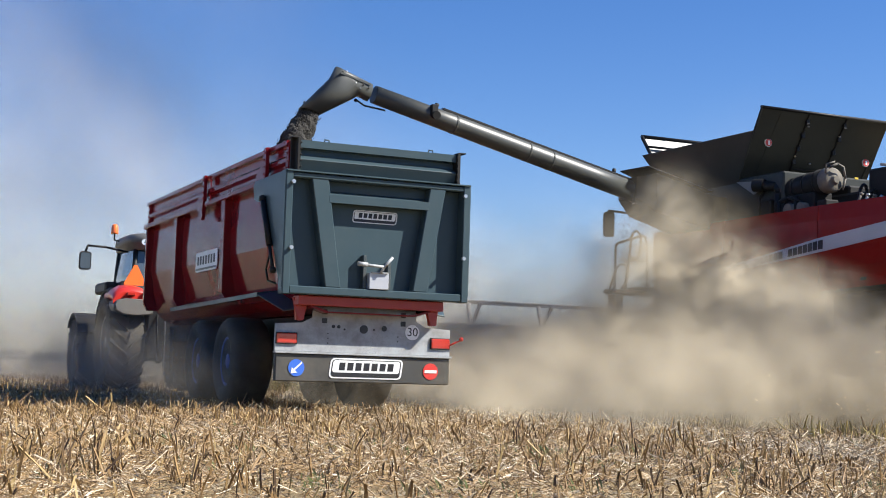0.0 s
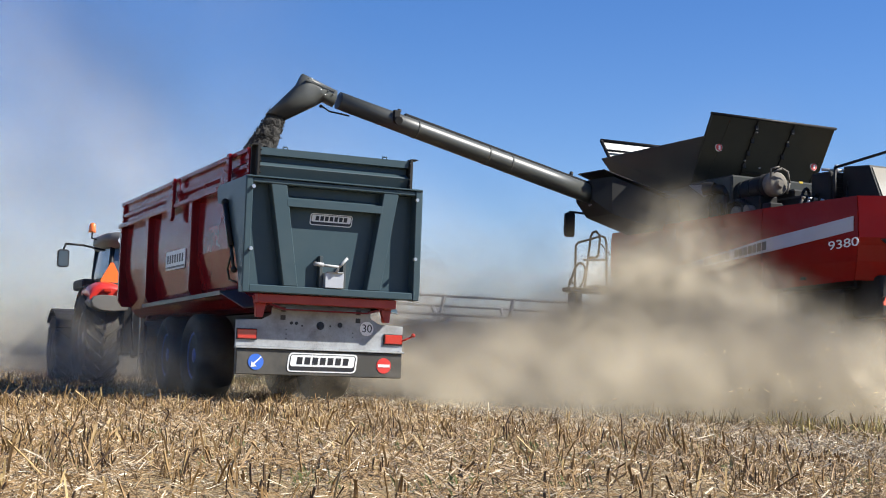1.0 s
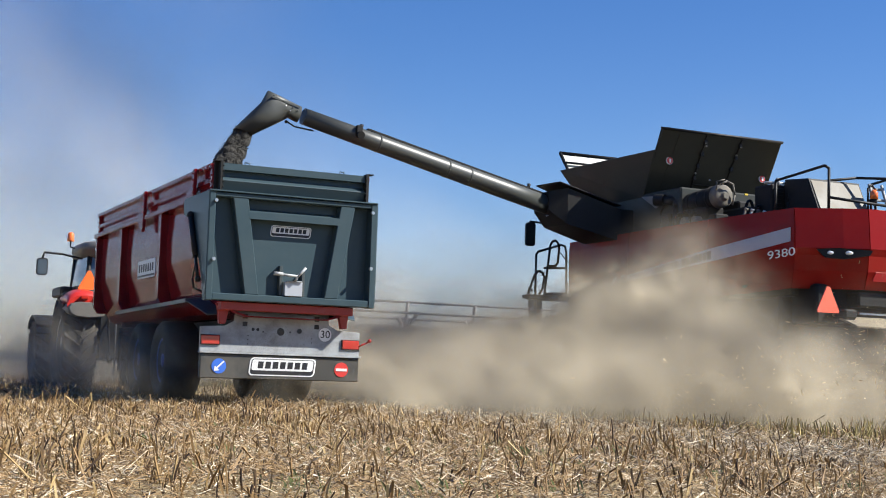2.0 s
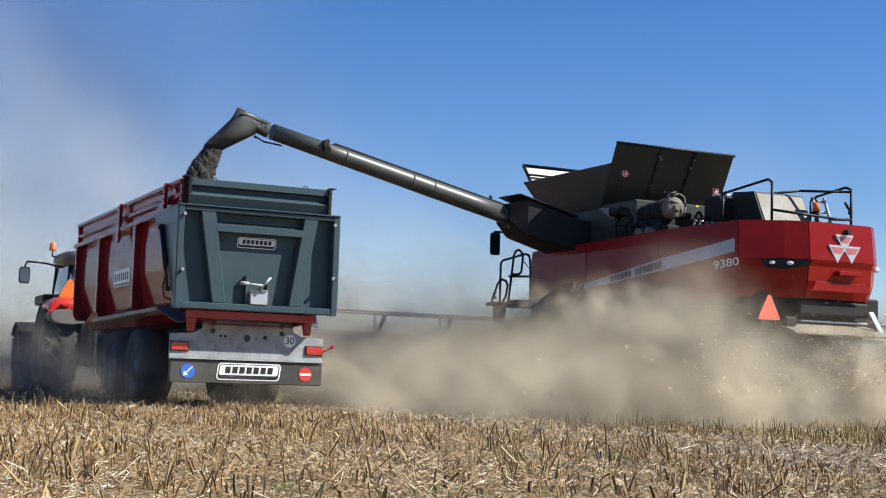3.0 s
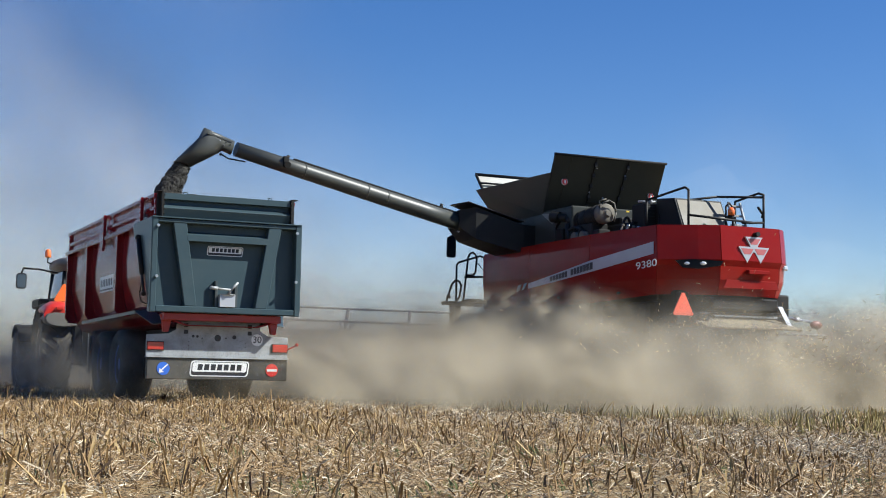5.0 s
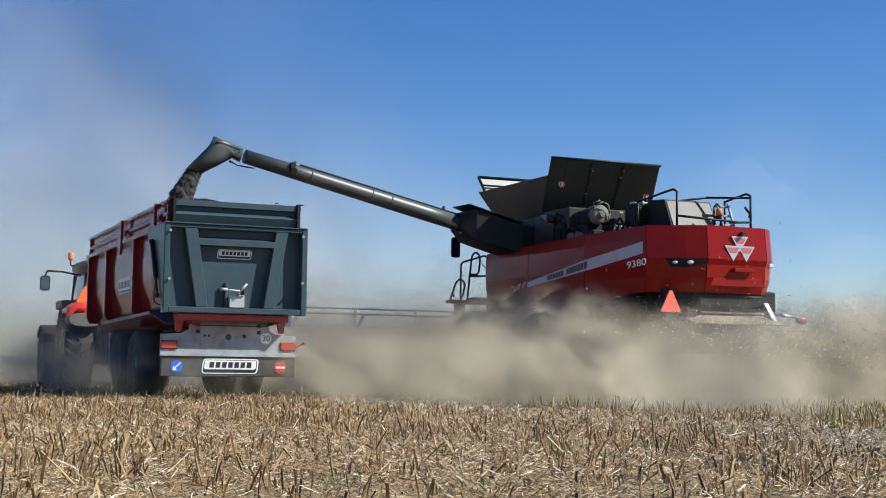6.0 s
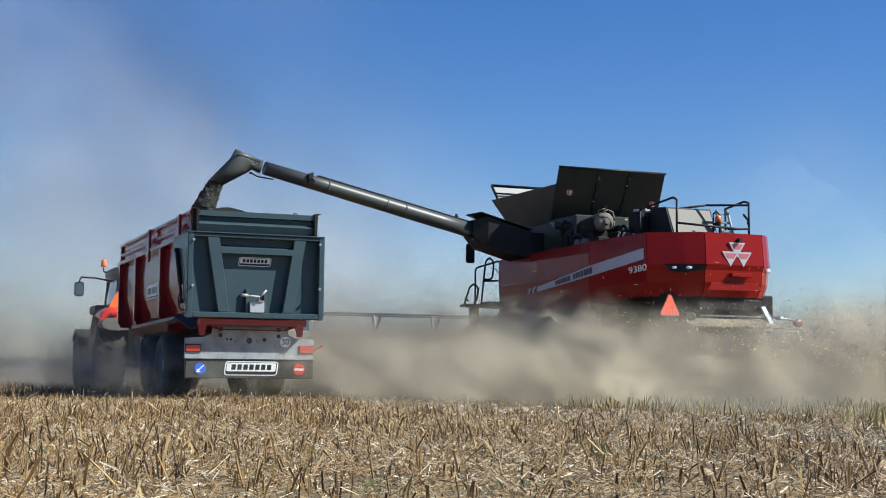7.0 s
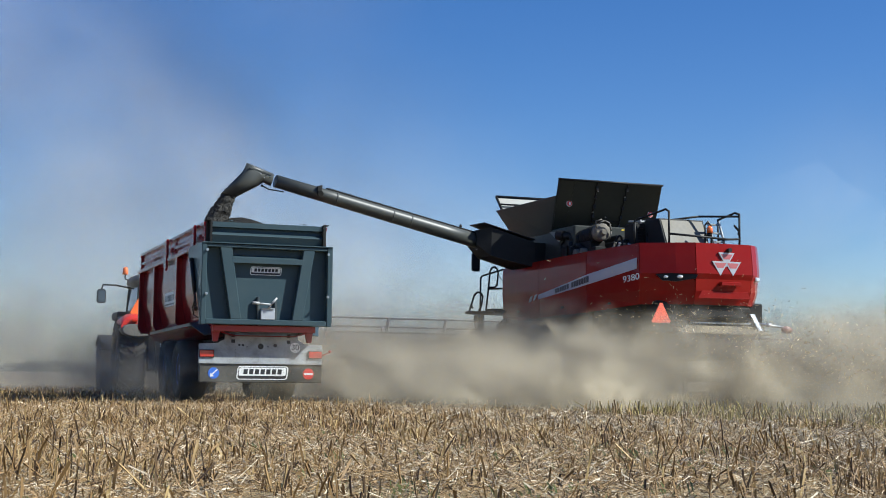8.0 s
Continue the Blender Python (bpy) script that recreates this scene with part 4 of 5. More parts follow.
    s.slab([(1.06, 4.70, 3.66), (0.86, 3.85, 4.55), (1.55, 6.9, 4.60), (1.30, 6.45, 3.66)], -0.03)
    part("tank_flap", s, HOPPER, c)
    s = Shape()
    s.slab([(-1.32, 6.45, 3.66), (-1.62, 6.92, 4.68), (1.55, 6.92, 4.68), (1.30, 6.45, 3.66)], 0.03)
    fr = part("tank_flap", s, HOPPER_IN, c, "bare pale metal inside of the front tank flap")
    s = Shape()
    s.rod((-1.62, 6.92, 4.69), (1.55, 6.92, 4.69), 0.03)
    s.rod((-1.62, 6.90, 4.68), (-1.33, 6.45, 3.66), 0.03)
    s.rod((-1.56, 6.78, 4.50), (1.4, 6.78, 4.50), 0.02)
    part("flap_edge", s, BLACK, fr)
    s = Shape()
    s.slab([(-1.36, 4.58, 3.66), (-1.36, 4.10, 3.62), (-1.36, 4.06, 3.44), (-1.36, 4.14, 3.42)], 0.02)
    part("deflector", s, HOPPER_IN, c)
    s = Shape()
    s.ball((-0.75, 5.6, 4.46), 0.15, 2, (1, 1, 0.6))
    s.rod((-0.75, 5.6, 3.6), (-0.75, 5.6, 4.5), 0.08)
    part("filling_auger", s, RIM_GREY, c)
    # unloading auger
    a, b = Vector((-2.60, 5.40, 3.46)), Vector((-7.45, 5.0, 4.51))
    u = (b - a).normalized()
    # one turned tube: sections step down towards the spout
    prof = [(0, 0.155), (0.2, 0.154), (0.345, 0.150), (0.69, 0.141), (0.96, 0.130)]
    w1 = u.orthogonal().normalized()
    w2 = u.cross(w1)
    s = Shape()
    s.loft([[a.lerp(b, k) + (w1 * math.cos(2 * math.pi * i / 28) + w2 * math.sin(2 * math.pi * i / 28)) * r for i in range(28)] for k, r in prof])
    tube = part("auger_tube", s, AUGER, c, "dark grey unloading auger tube")
    for k, r in ((0.345, 0.154), (0.43, 0.152), (0.69, 0.147)):
        part("tube_band", Shape().rod(a.lerp(b, k), a.lerp(b, k + 0.006), r, n=28), AUGER, tube)
    s = Shape()
    up = Vector((0, 0, 1)) - u * u.z
    side = Vector((0, -1, 0)) - u * (-u.y)
    for k in range(26):
        p = a.lerp(b, 0.45 + 0.54 * k / 25)
        q = p + (side * 0.8 + up * 0.55).normalized() * 0.136
        s.ball(q, 0.007, 1)
    part("auger_rivet", s, RIM_GREY, tube)
    s = Shape()
    s.slab([a.lerp(b, 0.02) + up * 0.150 - side * 0.03, a.lerp(b, 0.74) + up * 0.138 - side * 0.03, a.lerp(b, 0.74) + up * 0.138 + side * 0.05, a.lerp(b, 0.02) + up * 0.150 + side * 0.05], 0.035, 0.004)
    part("cable_duct", s, BLACK, tube, "black cable duct along the tube's top")
    s = Shape()
    for k in range(6):
        p = Vector(SPOUT_TIP).lerp(a.lerp(b, 0.985) + up * 0.06, 0.15 + 0.16 * k) - up * 0.05
        s.ball((p.x, p.y - 0.145, p.z), 0.014, 1)
    s.slab([(-7.82, 4.842, 4.70), (-7.36, 4.862, 4.58), (-7.37, 4.862, 4.555), (-7.83, 4.842, 4.67)], 0.012, 0)
    part("spout_flange", s, AUGER, tube)
    s = Shape()
    p = a.lerp(b, 0.775)
    s.rod(p + side * 0.12, p + side * 0.24 - up * 0.03, 0.06, n=16)
    s.rod(p + side * 0.15 + up * 0.04, p + side * 0.17 + up * 0.16, 0.03, n=10)
    s.box(p.x - 0.05, p.x + 0.05, p.y - 0.2, p.y - 0.12, p.z - 0.02, p.z + 0.13, 0.01)
    part("auger_lamp", s, DARK, tube, "small round lamp on the auger")
    s = Shape()
    s.pipe([b - u * 0.42 - up * 0.17, b - u * 0.10 - up * 0.21, b + u * 0.06 - up * 0.17], 0.013)
    s.ball(b + u * 0.05 - up * 0.18, 0.03, 1)
    part("spout_link", s, BLACK, tube)
    s = Shape()
    for k in range(9):
        t = 2 * math.pi * k / 9
        s.ball(a + (up * math.cos(t) + side * math.sin(t)) * 0.176 + u * 0.04, 0.02, 1)
    s.rod(a + u * 0.0, a + u * 0.07, 0.172, n=28)
    part("auger_collar", s, STEEL, tube, "bright bolted collar")
    part("marker_knob", Shape().rod(a + u * 0.55 + up * 0.16, a + u * 0.55 + up * 0.25, 0.03, n=10), BLACK, tube)
    # spout: a straight tapered hood mitred onto the tube
    s = Shape()
    def ring(top, bottom, half, bulge, n=28):
        top, bottom = Vector(top), Vector(bottom)
        mid, v = (top + bottom) / 2, (top - bottom) / 2
        w = Vector((0, half, 0))
        return [mid + v * math.copysign(abs(math.cos(t)) ** bulge, math.cos(t)) + w * math.copysign(abs(math.sin(t)) ** bulge, math.sin(t)) for t in [2 * math.pi * i / n for i in range(n)]]
    s.loft([ring(b - u * 0.12 + up * 0.134, b - u * 0.12 - up * 0.134, 0.134, 1.0), ring(SPOUT_TIP, SPOUT_HEEL, 0.150, 0.75), ring(SPOUT_CAP, SPOUT_BEND, 0.158, 0.8), ring(MOUTH_L, MOUTH_R, 0.165, 0.85)], caps=False)
    bmesh.ops.recalc_face_normals(s.bm, faces=s.bm.faces)
    bmesh.ops.solidify(s.bm, geom=list(s.bm.faces), thickness=0.010)
    for f in s.bm.faces:
        f.smooth = True
    spout = part("spout", s, AUGER, tube, "bent sheet spout at the auger's end")
    s = Shape()
    for k in range(1, 5):
        p = (Vector(SPOUT_TIP) * (5 - k) + Vector(SPOUT_HEEL) * k) / 5
        s.ball(p + Vector((0.05, -0.14, 0)), 0.012, 1)
    part("spout_bolt", s, STEEL, tube)
    # housing at the auger's foot
    s = Shape()
    s.loft([[(x, y, z) for y, z in q] for x, q in ((-2.78, ((5.20, 3.38), (5.20, 3.70), (5.72, 3.70), (5.72, 3.38))), (-2.5, ((5.05, 3.15), (5.05, 3.76), (5.85, 3.76), (5.85, 3.15))), (-1.55, ((4.9, 2.92), (4.9, 3.46), (6.0, 3.50), (6.0, 2.92))), (-1.2, ((4.9, 2.92), (4.9, 3.46), (6.0, 3.50), (6.0, 2.92))))], smooth=False)
    part("auger_housing", s, DARK, c)
    s = Shape()
    s.slab([(-2.68, 5.02, 3.86), (-2.68, 5.85, 3.88), (-1.55, 6.0, 3.56), (-1.55, 4.88, 3.53)], 0.02)
    part("housing_lid", s, BLACK, c)
    # engine bay
    s = Shape()
    s.rod((-1.08, 2.78, 3.50), (-1.08, 3.72, 3.42), 0.185, n=28)
    for k in range(4):
        y = 2.88 + 0.24 * k
        s.rod((-1.08, y, 3.50 - (y - 2.78) * 0.085), (-1.08, y + 0.025, 3.50 - (y - 2.755) * 0.085), 0.193, n=28)
    s.box(-1.26, -0.92, 2.85, 3.6, 3.10, 3.34, 0.02)
    part("air_filter", s, DARK, c, "dark ribbed engine air filter drum")
    s = Shape()
    s.loft([[(-1.08 + r * math.cos(2 * math.pi * i / 24), y, 3.50 + r * math.sin(2 * math.pi * i / 24)) for i in range(24)] for y, r in ((2.78, 0.188), (2.66, 0.180), (2.62, 0.15), (2.625, 0.10), (2.60, 0.06), (2.57, 0.05))])
    cap = part("filter_cap", s, DUSTY, c, "dusty grey cap on the air filter")
    s = Shape()
    s.pipe([(-1.20, 2.60, 3.66), (-1.10, 2.54, 3.72), (-0.98, 2.55, 3.68), (-0.92, 2.58, 3.52), (-0.95, 2.60, 3.36)], 0.016)
    s.pipe([(-1.24, 2.62, 3.58), (-1.28, 2.56, 3.70), (-1.16, 2.52, 3.74)], 0.012)
    part("filter_hose", s, DUSTY, cap)
    s = Shape()
    s.pipe([(-1.24, 3.58, 3.05), (-1.24, 3.60, 3.40), (-1.26, 3.70, 3.50), (-1.36, 3.90, 3.53)], 0.075, 14)
    s.rod((-1.35, 3.88, 3.53), (-1.42, 4.04, 3.545), 0.10, n=18, caps=False)
    s.rod((-1.35, 3.89, 3.53), (-1.415, 4.03, 3.544), 0.09, n=18)
    part("exhaust_pipe", s, BLACK, c, "short bent black exhaust pipe")
    for box in ((-1.40, -1.16, 3.68, 3.92, 2.98, 3.30), (-1.36, -1.20, 3.40, 3.60, 3.00, 3.22), (-1.30, -1.05, 2.55, 2.75, 3.02, 3.20)):
        part("engine_accessory", Shape().box(*box, 0.02), DARK, c)
    for y, z, r in ((3.30, 3.10, 0.10), (3.02, 3.12, 0.075)):
        part("belt_pulley", Shape().rod((-1.38, y, z), (-1.20, y, z), r, n=18), DUSTY, c)
    s = Shape()
    s.box(-0.9, 1.2, 2.3, 4.2, 3.0, 3.32, 0.04)
    for k in range(6):
        s.box(-0.86 + 0.13 * k, -0.78 + 0.13 * k, 2.27, 2.31, 3.04, 3.30, 0.01)
    s.box(-0.75, 0.6, 2.7, 3.9, 3.30, 3.46, 0.03)
    part("engine_block", s, DARK, c)
    s = Shape()
    s.box(-0.84, -0.46, 1.78, 2.2, 3.05, 3.62, 0.025)
    s.box(-0.80, -0.50, 1.75, 1.79, 3.12, 3.56, 0.01)
    cooler = part("oil_cooler", s, DARK, c)
    for k in range(7):
        part("cooler_fin", Shape().box(-0.79, -0.51, 1.735, 1.748, 3.14 + 0.06 * k, 3.16 + 0.06 * k, 0), BLACK, cooler)
    s = Shape()
    s.rod((-0.92, 1.85, 3.64), (-0.48, 1.85, 3.66), 0.022, n=10)
    s.rod((-0.70, 1.80, 3.60), (-0.70, 1.80, 3.72), 0.03, n=12)
    s.rod((-0.52, 1.80, 3.60), (-0.52, 1.80, 3.70), 0.025, n=12)
    s.box(-0.30, -0.16, 1.58, 1.66, 3.46, 3.56, 0.008)
    s.box(-0.30, -0.18, 1.58, 1.66, 3.22, 3.40, 0.008)
    part("cooler_pipe", s, GALVA, c, "pale metal pipe and caps on the cooler")
    s = Shape()
    s.box(-0.40, -0.08, 1.8, 2.3, 3.05, 3.60, 0.04)
    part("coolant_tank", s, BLACK, c)
    s = Shape()
    s.pipe([(-1.38, 3.5, 3.02), (-1.36, 3.5, 3.25), (-1.32, 3.35, 3.30), (-1.30, 3.1, 3.22), (-1.30, 2.9, 3.02)], 0.03)
    s.rod((-1.33, 3.6, 3.02), (-1.33, 3.6, 3.38), 0.045, n=10)
    s.rod((-1.30, 3.2, 3.02), (-1.30, 3.2, 3.30), 0.035, n=10)
    s.pipe([(-1.34, 4.0, 3.02), (-1.36, 3.98, 3.34), (-1.28, 3.86, 3.60), (-1.18, 3.70, 3.62)], 0.022)
    part("fuel_hose", s, BLACK, c)
    for x, y, w, h in ((-1.06, 2.15, 0.16, 0.30), (-0.98, 2.05, 0.20, 0.22), (-0.62, 1.66, 0.16, 0.52), (-0.54, 1.64, 0.20, 0.46), (-0.36, 1.60, 0.24, 0.40)):
        s = Shape()
        arc = [(x + w * (0.5 - 0.5 * math.cos(math.pi * i / 8)), y - 0.03 * math.sin(math.pi * i / 8), 3.08 + h * math.sin(math.pi * i / 8) ** 0.7) for i in range(9)]
        s.pipe(arc, 0.024)
        part("engine_hose", s, BLACK, c)
    for k in range(6):
        s = Shape()
        x = -1.20 + 0.075 * k
        s.rod((x, 2.02 - 0.05 * k, 3.04), (x + 0.05, 1.98 - 0.05 * k, 3.22 - 0.012 * k), 0.022, n=10)
        s.rod((x + 0.045, 1.985 - 0.05 * k, 3.20 - 0.012 * k), (x + 0.055, 1.975 - 0.05 * k, 3.24 - 0.012 * k), 0.030, n=8)
        part("pipe_stub", s, STEEL if k % 2 else DUSTY, c)
    part("yellow_tag", Shape().box(-0.60, -0.535, 2.75, 2.765, 3.56, 3.59, 0.002), plain("yellow_label", (0.65, 0.45, 0.03), 0.5, bump=0), c, "small yellow label")
    s = Shape()
    s.plate([(-0.62, y, z) for y, z in ((0.95, 3.10), (1.22, 3.66), (1.75, 3.70), (1.85, 3.10))], (1.0, 0, 0), 0.02)
    box = part("service_cover", s, DARK, c, "dusty dark cooler cover")
    s = Shape()
    s.plate([(-0.57, 0.965, 3.14), (0.33, 0.965, 3.14), (0.33, 1.208, 3.63), (-0.57, 1.208, 3.63)], (0, -0.015, 0))
    part("cover_panel", s, plain("dusty_glass_panel", (0.07, 0.07, 0.06), 0.5, vary=0.3, scale=4, dust=0.6), box)
    # rear platform with rails
    s = Shape()
    s.plate([(x, y, 3.03) for x, y in ((-0.5, 0.08), (0.62, 0.08), (0.92, 0.3), (1.1, 0.6), (1.3, 2.3), (-1.3, 2.3), (-1.25, 0.6), (-0.8, 0.18))], (0, 0, 0.045))
    part("rear_platform", s, DARK, c)
    for path in ([(-0.98, 1.5, 3.08), (-0.98, 1.5, 3.62), (-0.80, 0.62, 3.76), (-0.74, 0.60, 3.72), (-0.74, 0.60, 3.08)],
                 [(-0.74, 0.60, 3.30), (0.55, 0.55, 3.24)],
                 [(-0.55, 1.65, 3.62), (0.2, 1.1, 3.72), (0.80, 0.62, 3.70)],
                 [(0.80, 0.60, 3.08), (0.80, 0.60, 3.74), (0.74, 0.66, 3.77), (0.95, 1.6, 3.74), (0.95, 1.6, 3.08)],
                 [(0.80, 0.60, 3.26), (0.28, 0.5, 3.22)],
                 [(0.70, 0.62, 3.52), (0.86, 0.70, 3.42), (0.80, 0.64, 3.36)]):
        part("hand_rail", Shape().pipe(path, 0.021), BLACK, c)
    s = Shape()
    for x in (0.34, 0.58):
        s.rod((x + 0.04, 0.80, 3.08), (x - 0.02, 0.95, 3.62), 0.022, n=8)
    for k in range(3):
        s.box(0.33, 0.60, 0.86 + 0.05 * k, 0.90 + 0.05 * k, 3.20 + 0.17 * k, 3.235 + 0.17 * k, 0.004)
    part("ladder", s, GALVA, c, "short bright aluminium ladder")
    s = Shape()
    s.rod((0.22, 0.75, 3.30), (0.22, 0.75, 3.36), 0.06)
    s.pipe([(0.15, 0.78, 3.08), (0.15, 0.78, 3.52), (0.20, 0.76, 3.58), (0.26, 0.74, 3.5), (0.26, 0.74, 3.08)], 0.016)
    stem = part("beacon_guard", s, BLACK, c)
    s = Shape()
    s.loft([[(0.22 + r * math.cos(2 * math.pi * i / 14), 0.73 + r * math.sin(2 * math.pi * i / 14), z) for i in range(14)] for z, r in ((3.36, 0.06), (3.46, 0.058), (3.50, 0.03))])
    part("beacon", s, LENS_AMBER, stem, "orange beacon")
    # cab side: platform, rails, mirror, cab
    s = Shape()
    s.box(-1.82, -0.95, 6.35, 7.70, 2.00, 2.07, 0.01)
    s.box(-2.42, -1.82, 6.45, 6.75, 1.96, 2.03, 0.01)
    s.box(-1.95, -1.80, 7.1, 7.4, 1.5, 2.0, 0.03)
    s.box(-1.70, -1.40, 6.9, 7.3, 2.07, 2.12, 0.02)
    plat = part("cab_platform", s, DARK, c)
    for path in ([(-1.75, 7.48, 2.05), (-1.75, 7.48, 2.84), (-1.70, 7.49, 2.90), (-1.14, 7.62, 3.07), (-1.05, 7.64, 3.05), (-1.01, 7.65, 2.94), (-0.98, 7.66, 2.07)],
                 [(-1.56, 7.50, 2.60), (-1.00, 7.655, 2.64)],
                 [(-1.76, 7.12, 2.05), (-1.67, 7.10, 2.98), (-1.63, 7.10, 3.06), (-1.55, 7.12, 3.09), (-1.48, 7.14, 3.04), (-1.45, 7.15, 2.95), (-1.48, 7.14, 2.68), (-1.54, 7.12, 2.62), (-1.70, 7.10, 2.61)],
                 [(-2.38, 6.60, 2.02), (-2.27, 6.58, 2.38), (-2.19, 6.58, 2.46), (-2.10, 6.60, 2.44), (-2.05, 6.60, 2.36), (-2.08, 6.62, 2.14), (-2.14, 6.62, 2.05)],
                 [(-2.36, 6.62, 2.03), (-2.34, 6.62, 2.16), (-2.28, 6.62, 2.10)]):
        part("hand_rail", Shape().pipe(path, 0.022), BLACK, plat)
    s = Shape()
    s.pipe([(-1.42 + 0.42 * k / 8, 7.16 - 0.5 * k / 8, 2.88 - 0.26 * math.sin(math.pi * k / 8)) for k in range(9)], 0.010, 6)
    part("hanging_cable", s, BLACK, plat)
    s = Shape()
    s.loft([[(x * k, y, z) for x, y in ((-1.05, 6.62), (1.05, 6.62), (1.0, 7.3), (-1.0, 7.3))] for z, k in ((1.95, 0.95), (2.6, 1.0), (3.35, 0.94))], smooth=False)
    part("cab", s, GLASS, c)
    s = Shape()
    s.box(-1.45, -1.25, 6.52, 6.66, 1.9, 3.0, 0.02)
    part("cab_pillar", s, HOPPER_IN, c)
    s = Shape()
    s.box(-1.05, 1.05, 6.6, 7.4, 3.30, 3.42, 0.04)
    part("cab_roof", s, RED_COMBINE, c)
    s = Shape()
    s.pipe([(-1.0, 7.4, 3.40), (-1.84, 7.58, 3.46), (-1.84, 7.58, 3.35)], 0.02)
    arm = part("mirror_arm", s, BLACK, c)
    s = Shape()
    s.loft([[(-1.84 + u, 7.58 + y, 3.22 + v) for u, v in rounded(0.19 * k, 0.44 * k, 0.05)] for y, k in ((0.08, 0.7), (0.02, 1), (-0.04, 1))])
    part("mirror_housing", s, BLACK, arm)
    # under body
    s = Shape()
    s.box(-1.35, 1.35, 0.9, 7.0, 0.95, 1.85, 0.05)
    part("under_body", s, DARK, c)
    wheels = []
    for sx in (-1, 1):
        wheels.append((wheel("front_wheel", c, sx * 1.05, sx * 1.78, 6.0, 0.95, 0.42, RIM_GREY, lugs=20), 0.95))
        wheels.append((wheel("rear_wheel", c, sx * 1.05, sx * 1.50, 1.75, 0.62, 0.30, RIM_GREY, lugs=18), 0.62))
    part("front_axle", Shape().rod((-1.2, 6.0, 0.95), (1.2, 6.0, 0.95), 0.15), DARK, c)
    part("rear_axle", Shape().rod((-1.2, 1.75, 0.62), (1.2, 1.75, 0.62), 0.1), DARK, c)
    # header
    s = Shape()
    s.box(-0.75, 0.75, 7.6, 9.6, 0.5, 1.25, 0.05)
    part("feeder_house", s, DARK, c)
    s = Shape()
    s.box(-4.75, 4.75, 9.35, 9.45, 0.25, 1.35, 0.01)
    s.box(-4.75, 4.75, 9.4, 10.9, 0.18, 0.26, 0.01)
    for x in (-4.75, 4.75):
        s.plate([(x - 0.06, y, z) for y, z in ((9.3, 0.18), (9.3, 1.4), (10.1, 1.35), (11.4, 0.5), (11.6, 0.2))], (0.12, 0, 0), 0.01)
    part("header_trough", s, DARK, c)
    reel = new("reel")
    reel.parent, reel.matrix_basis = c, pose(0, 10.35, 1.42)
    s = Shape()
    s.rod((-4.6, 0, 0), (4.6, 0, 0), 0.09, n=12)
    for x in (-4.6, -3.05, -1.55, 0, 1.55, 3.05, 4.6):
        for k in range(6):
            t = math.pi * 2 * k / 6
            s.rod((x - 0.06, 0, 0), (x, 0.56 * math.cos(t), 0.56 * math.sin(t)), 0.045, n=6)
    part("reel_spider", s, RIM_GREY, reel)
    for k in range(6):
        t = math.pi * 2 * k / 6
        cy, cz = 0.56 * math.cos(t), 0.56 * math.sin(t)
        s = Shape()
        s.rod((-4.62, cy, cz), (4.62, cy, cz), 0.026, n=8)
        for i in range(61):
            x = -4.6 + 9.2 * i / 60
            s.rod((x, cy, cz), (x, cy, cz - 0.08), 0.009, n=4)
        part("reel_bat", s, RIM_GREY, reel)
    for sx in (-1, 1):
        part("reel_arm", Shape().rod((sx * 4.68, 9.4, 1.35), (sx * 4.68, 10.35, 1.42), 0.05), RED_FRAME, c)
    s = Shape()
    s.rod((-4.7, 9.4, 1.38), (4.7, 9.4, 1.38), 0.07)
    part("header_beam", s, DARK, c)
    return c, wheels, reel


combine, combine_wheels, reel = build_combine()


# ---- grain stream ----
def build_stream():
    """Falling seed in lumps of many small grains, one below the other."""
    rnd = np.random.default_rng(3)
    made = []
    for k in range(6):
        verts, faces = [], []
        for _ in range(900):
            a, r, z = rnd.uniform(0, 6.28), abs(rnd.normal(0.11 + 0.014 * k, 0.018)), rnd.uniform(-0.12, 0.12)
            c = np.array((r * math.cos(a), r * math.sin(a), z))
            q = rnd.uniform(0.005, 0.011)
            n = len(verts)
            for d in ((1, 0, 0), (-1, 0, 0), (0, 1, 0), (0, -1, 0), (0, 0, 1.4), (0, 0, -1.4)):
                verts.append(tuple(c + np.array(d) * q))
            faces += [(n + i, n + j, n + m) for i, j, m in ((0, 2, 4), (2, 1, 4), (1, 3, 4), (3, 0, 4), (2, 0, 5), (1, 2, 5), (3, 1, 5), (0, 3, 5))]
        s = Shape()
        s.ball((0, 0, 0), 0.135 + 0.014 * k, 4, (1, 1, 1.25))
        for v in s.bm.verts:
            v.co *= 1 + 0.28 * noise.noise(v.co * 7 + Vector((k * 5, 0, 0))) + 0.10 * noise.noise(v.co * 25)
        me = bpy.data.meshes.new("grain_stream")
        base = len(verts)
        s.bm.verts.index_update()
        verts += [tuple(v.co) for v in s.bm.verts]
        faces += [tuple(base + v.index for v in f.verts) for f in s.bm.faces]
        s.bm.free()
        me.from_pydata(verts, [], faces)
        me.materials.append(GRAIN)
        ob = new("grain_stream", me)
        tagged(ob, "dark stream of rape seed pouring from the spout", "grain", "pouring grain", "stuff")
        made.append(ob)
    return made


stream = build_stream()


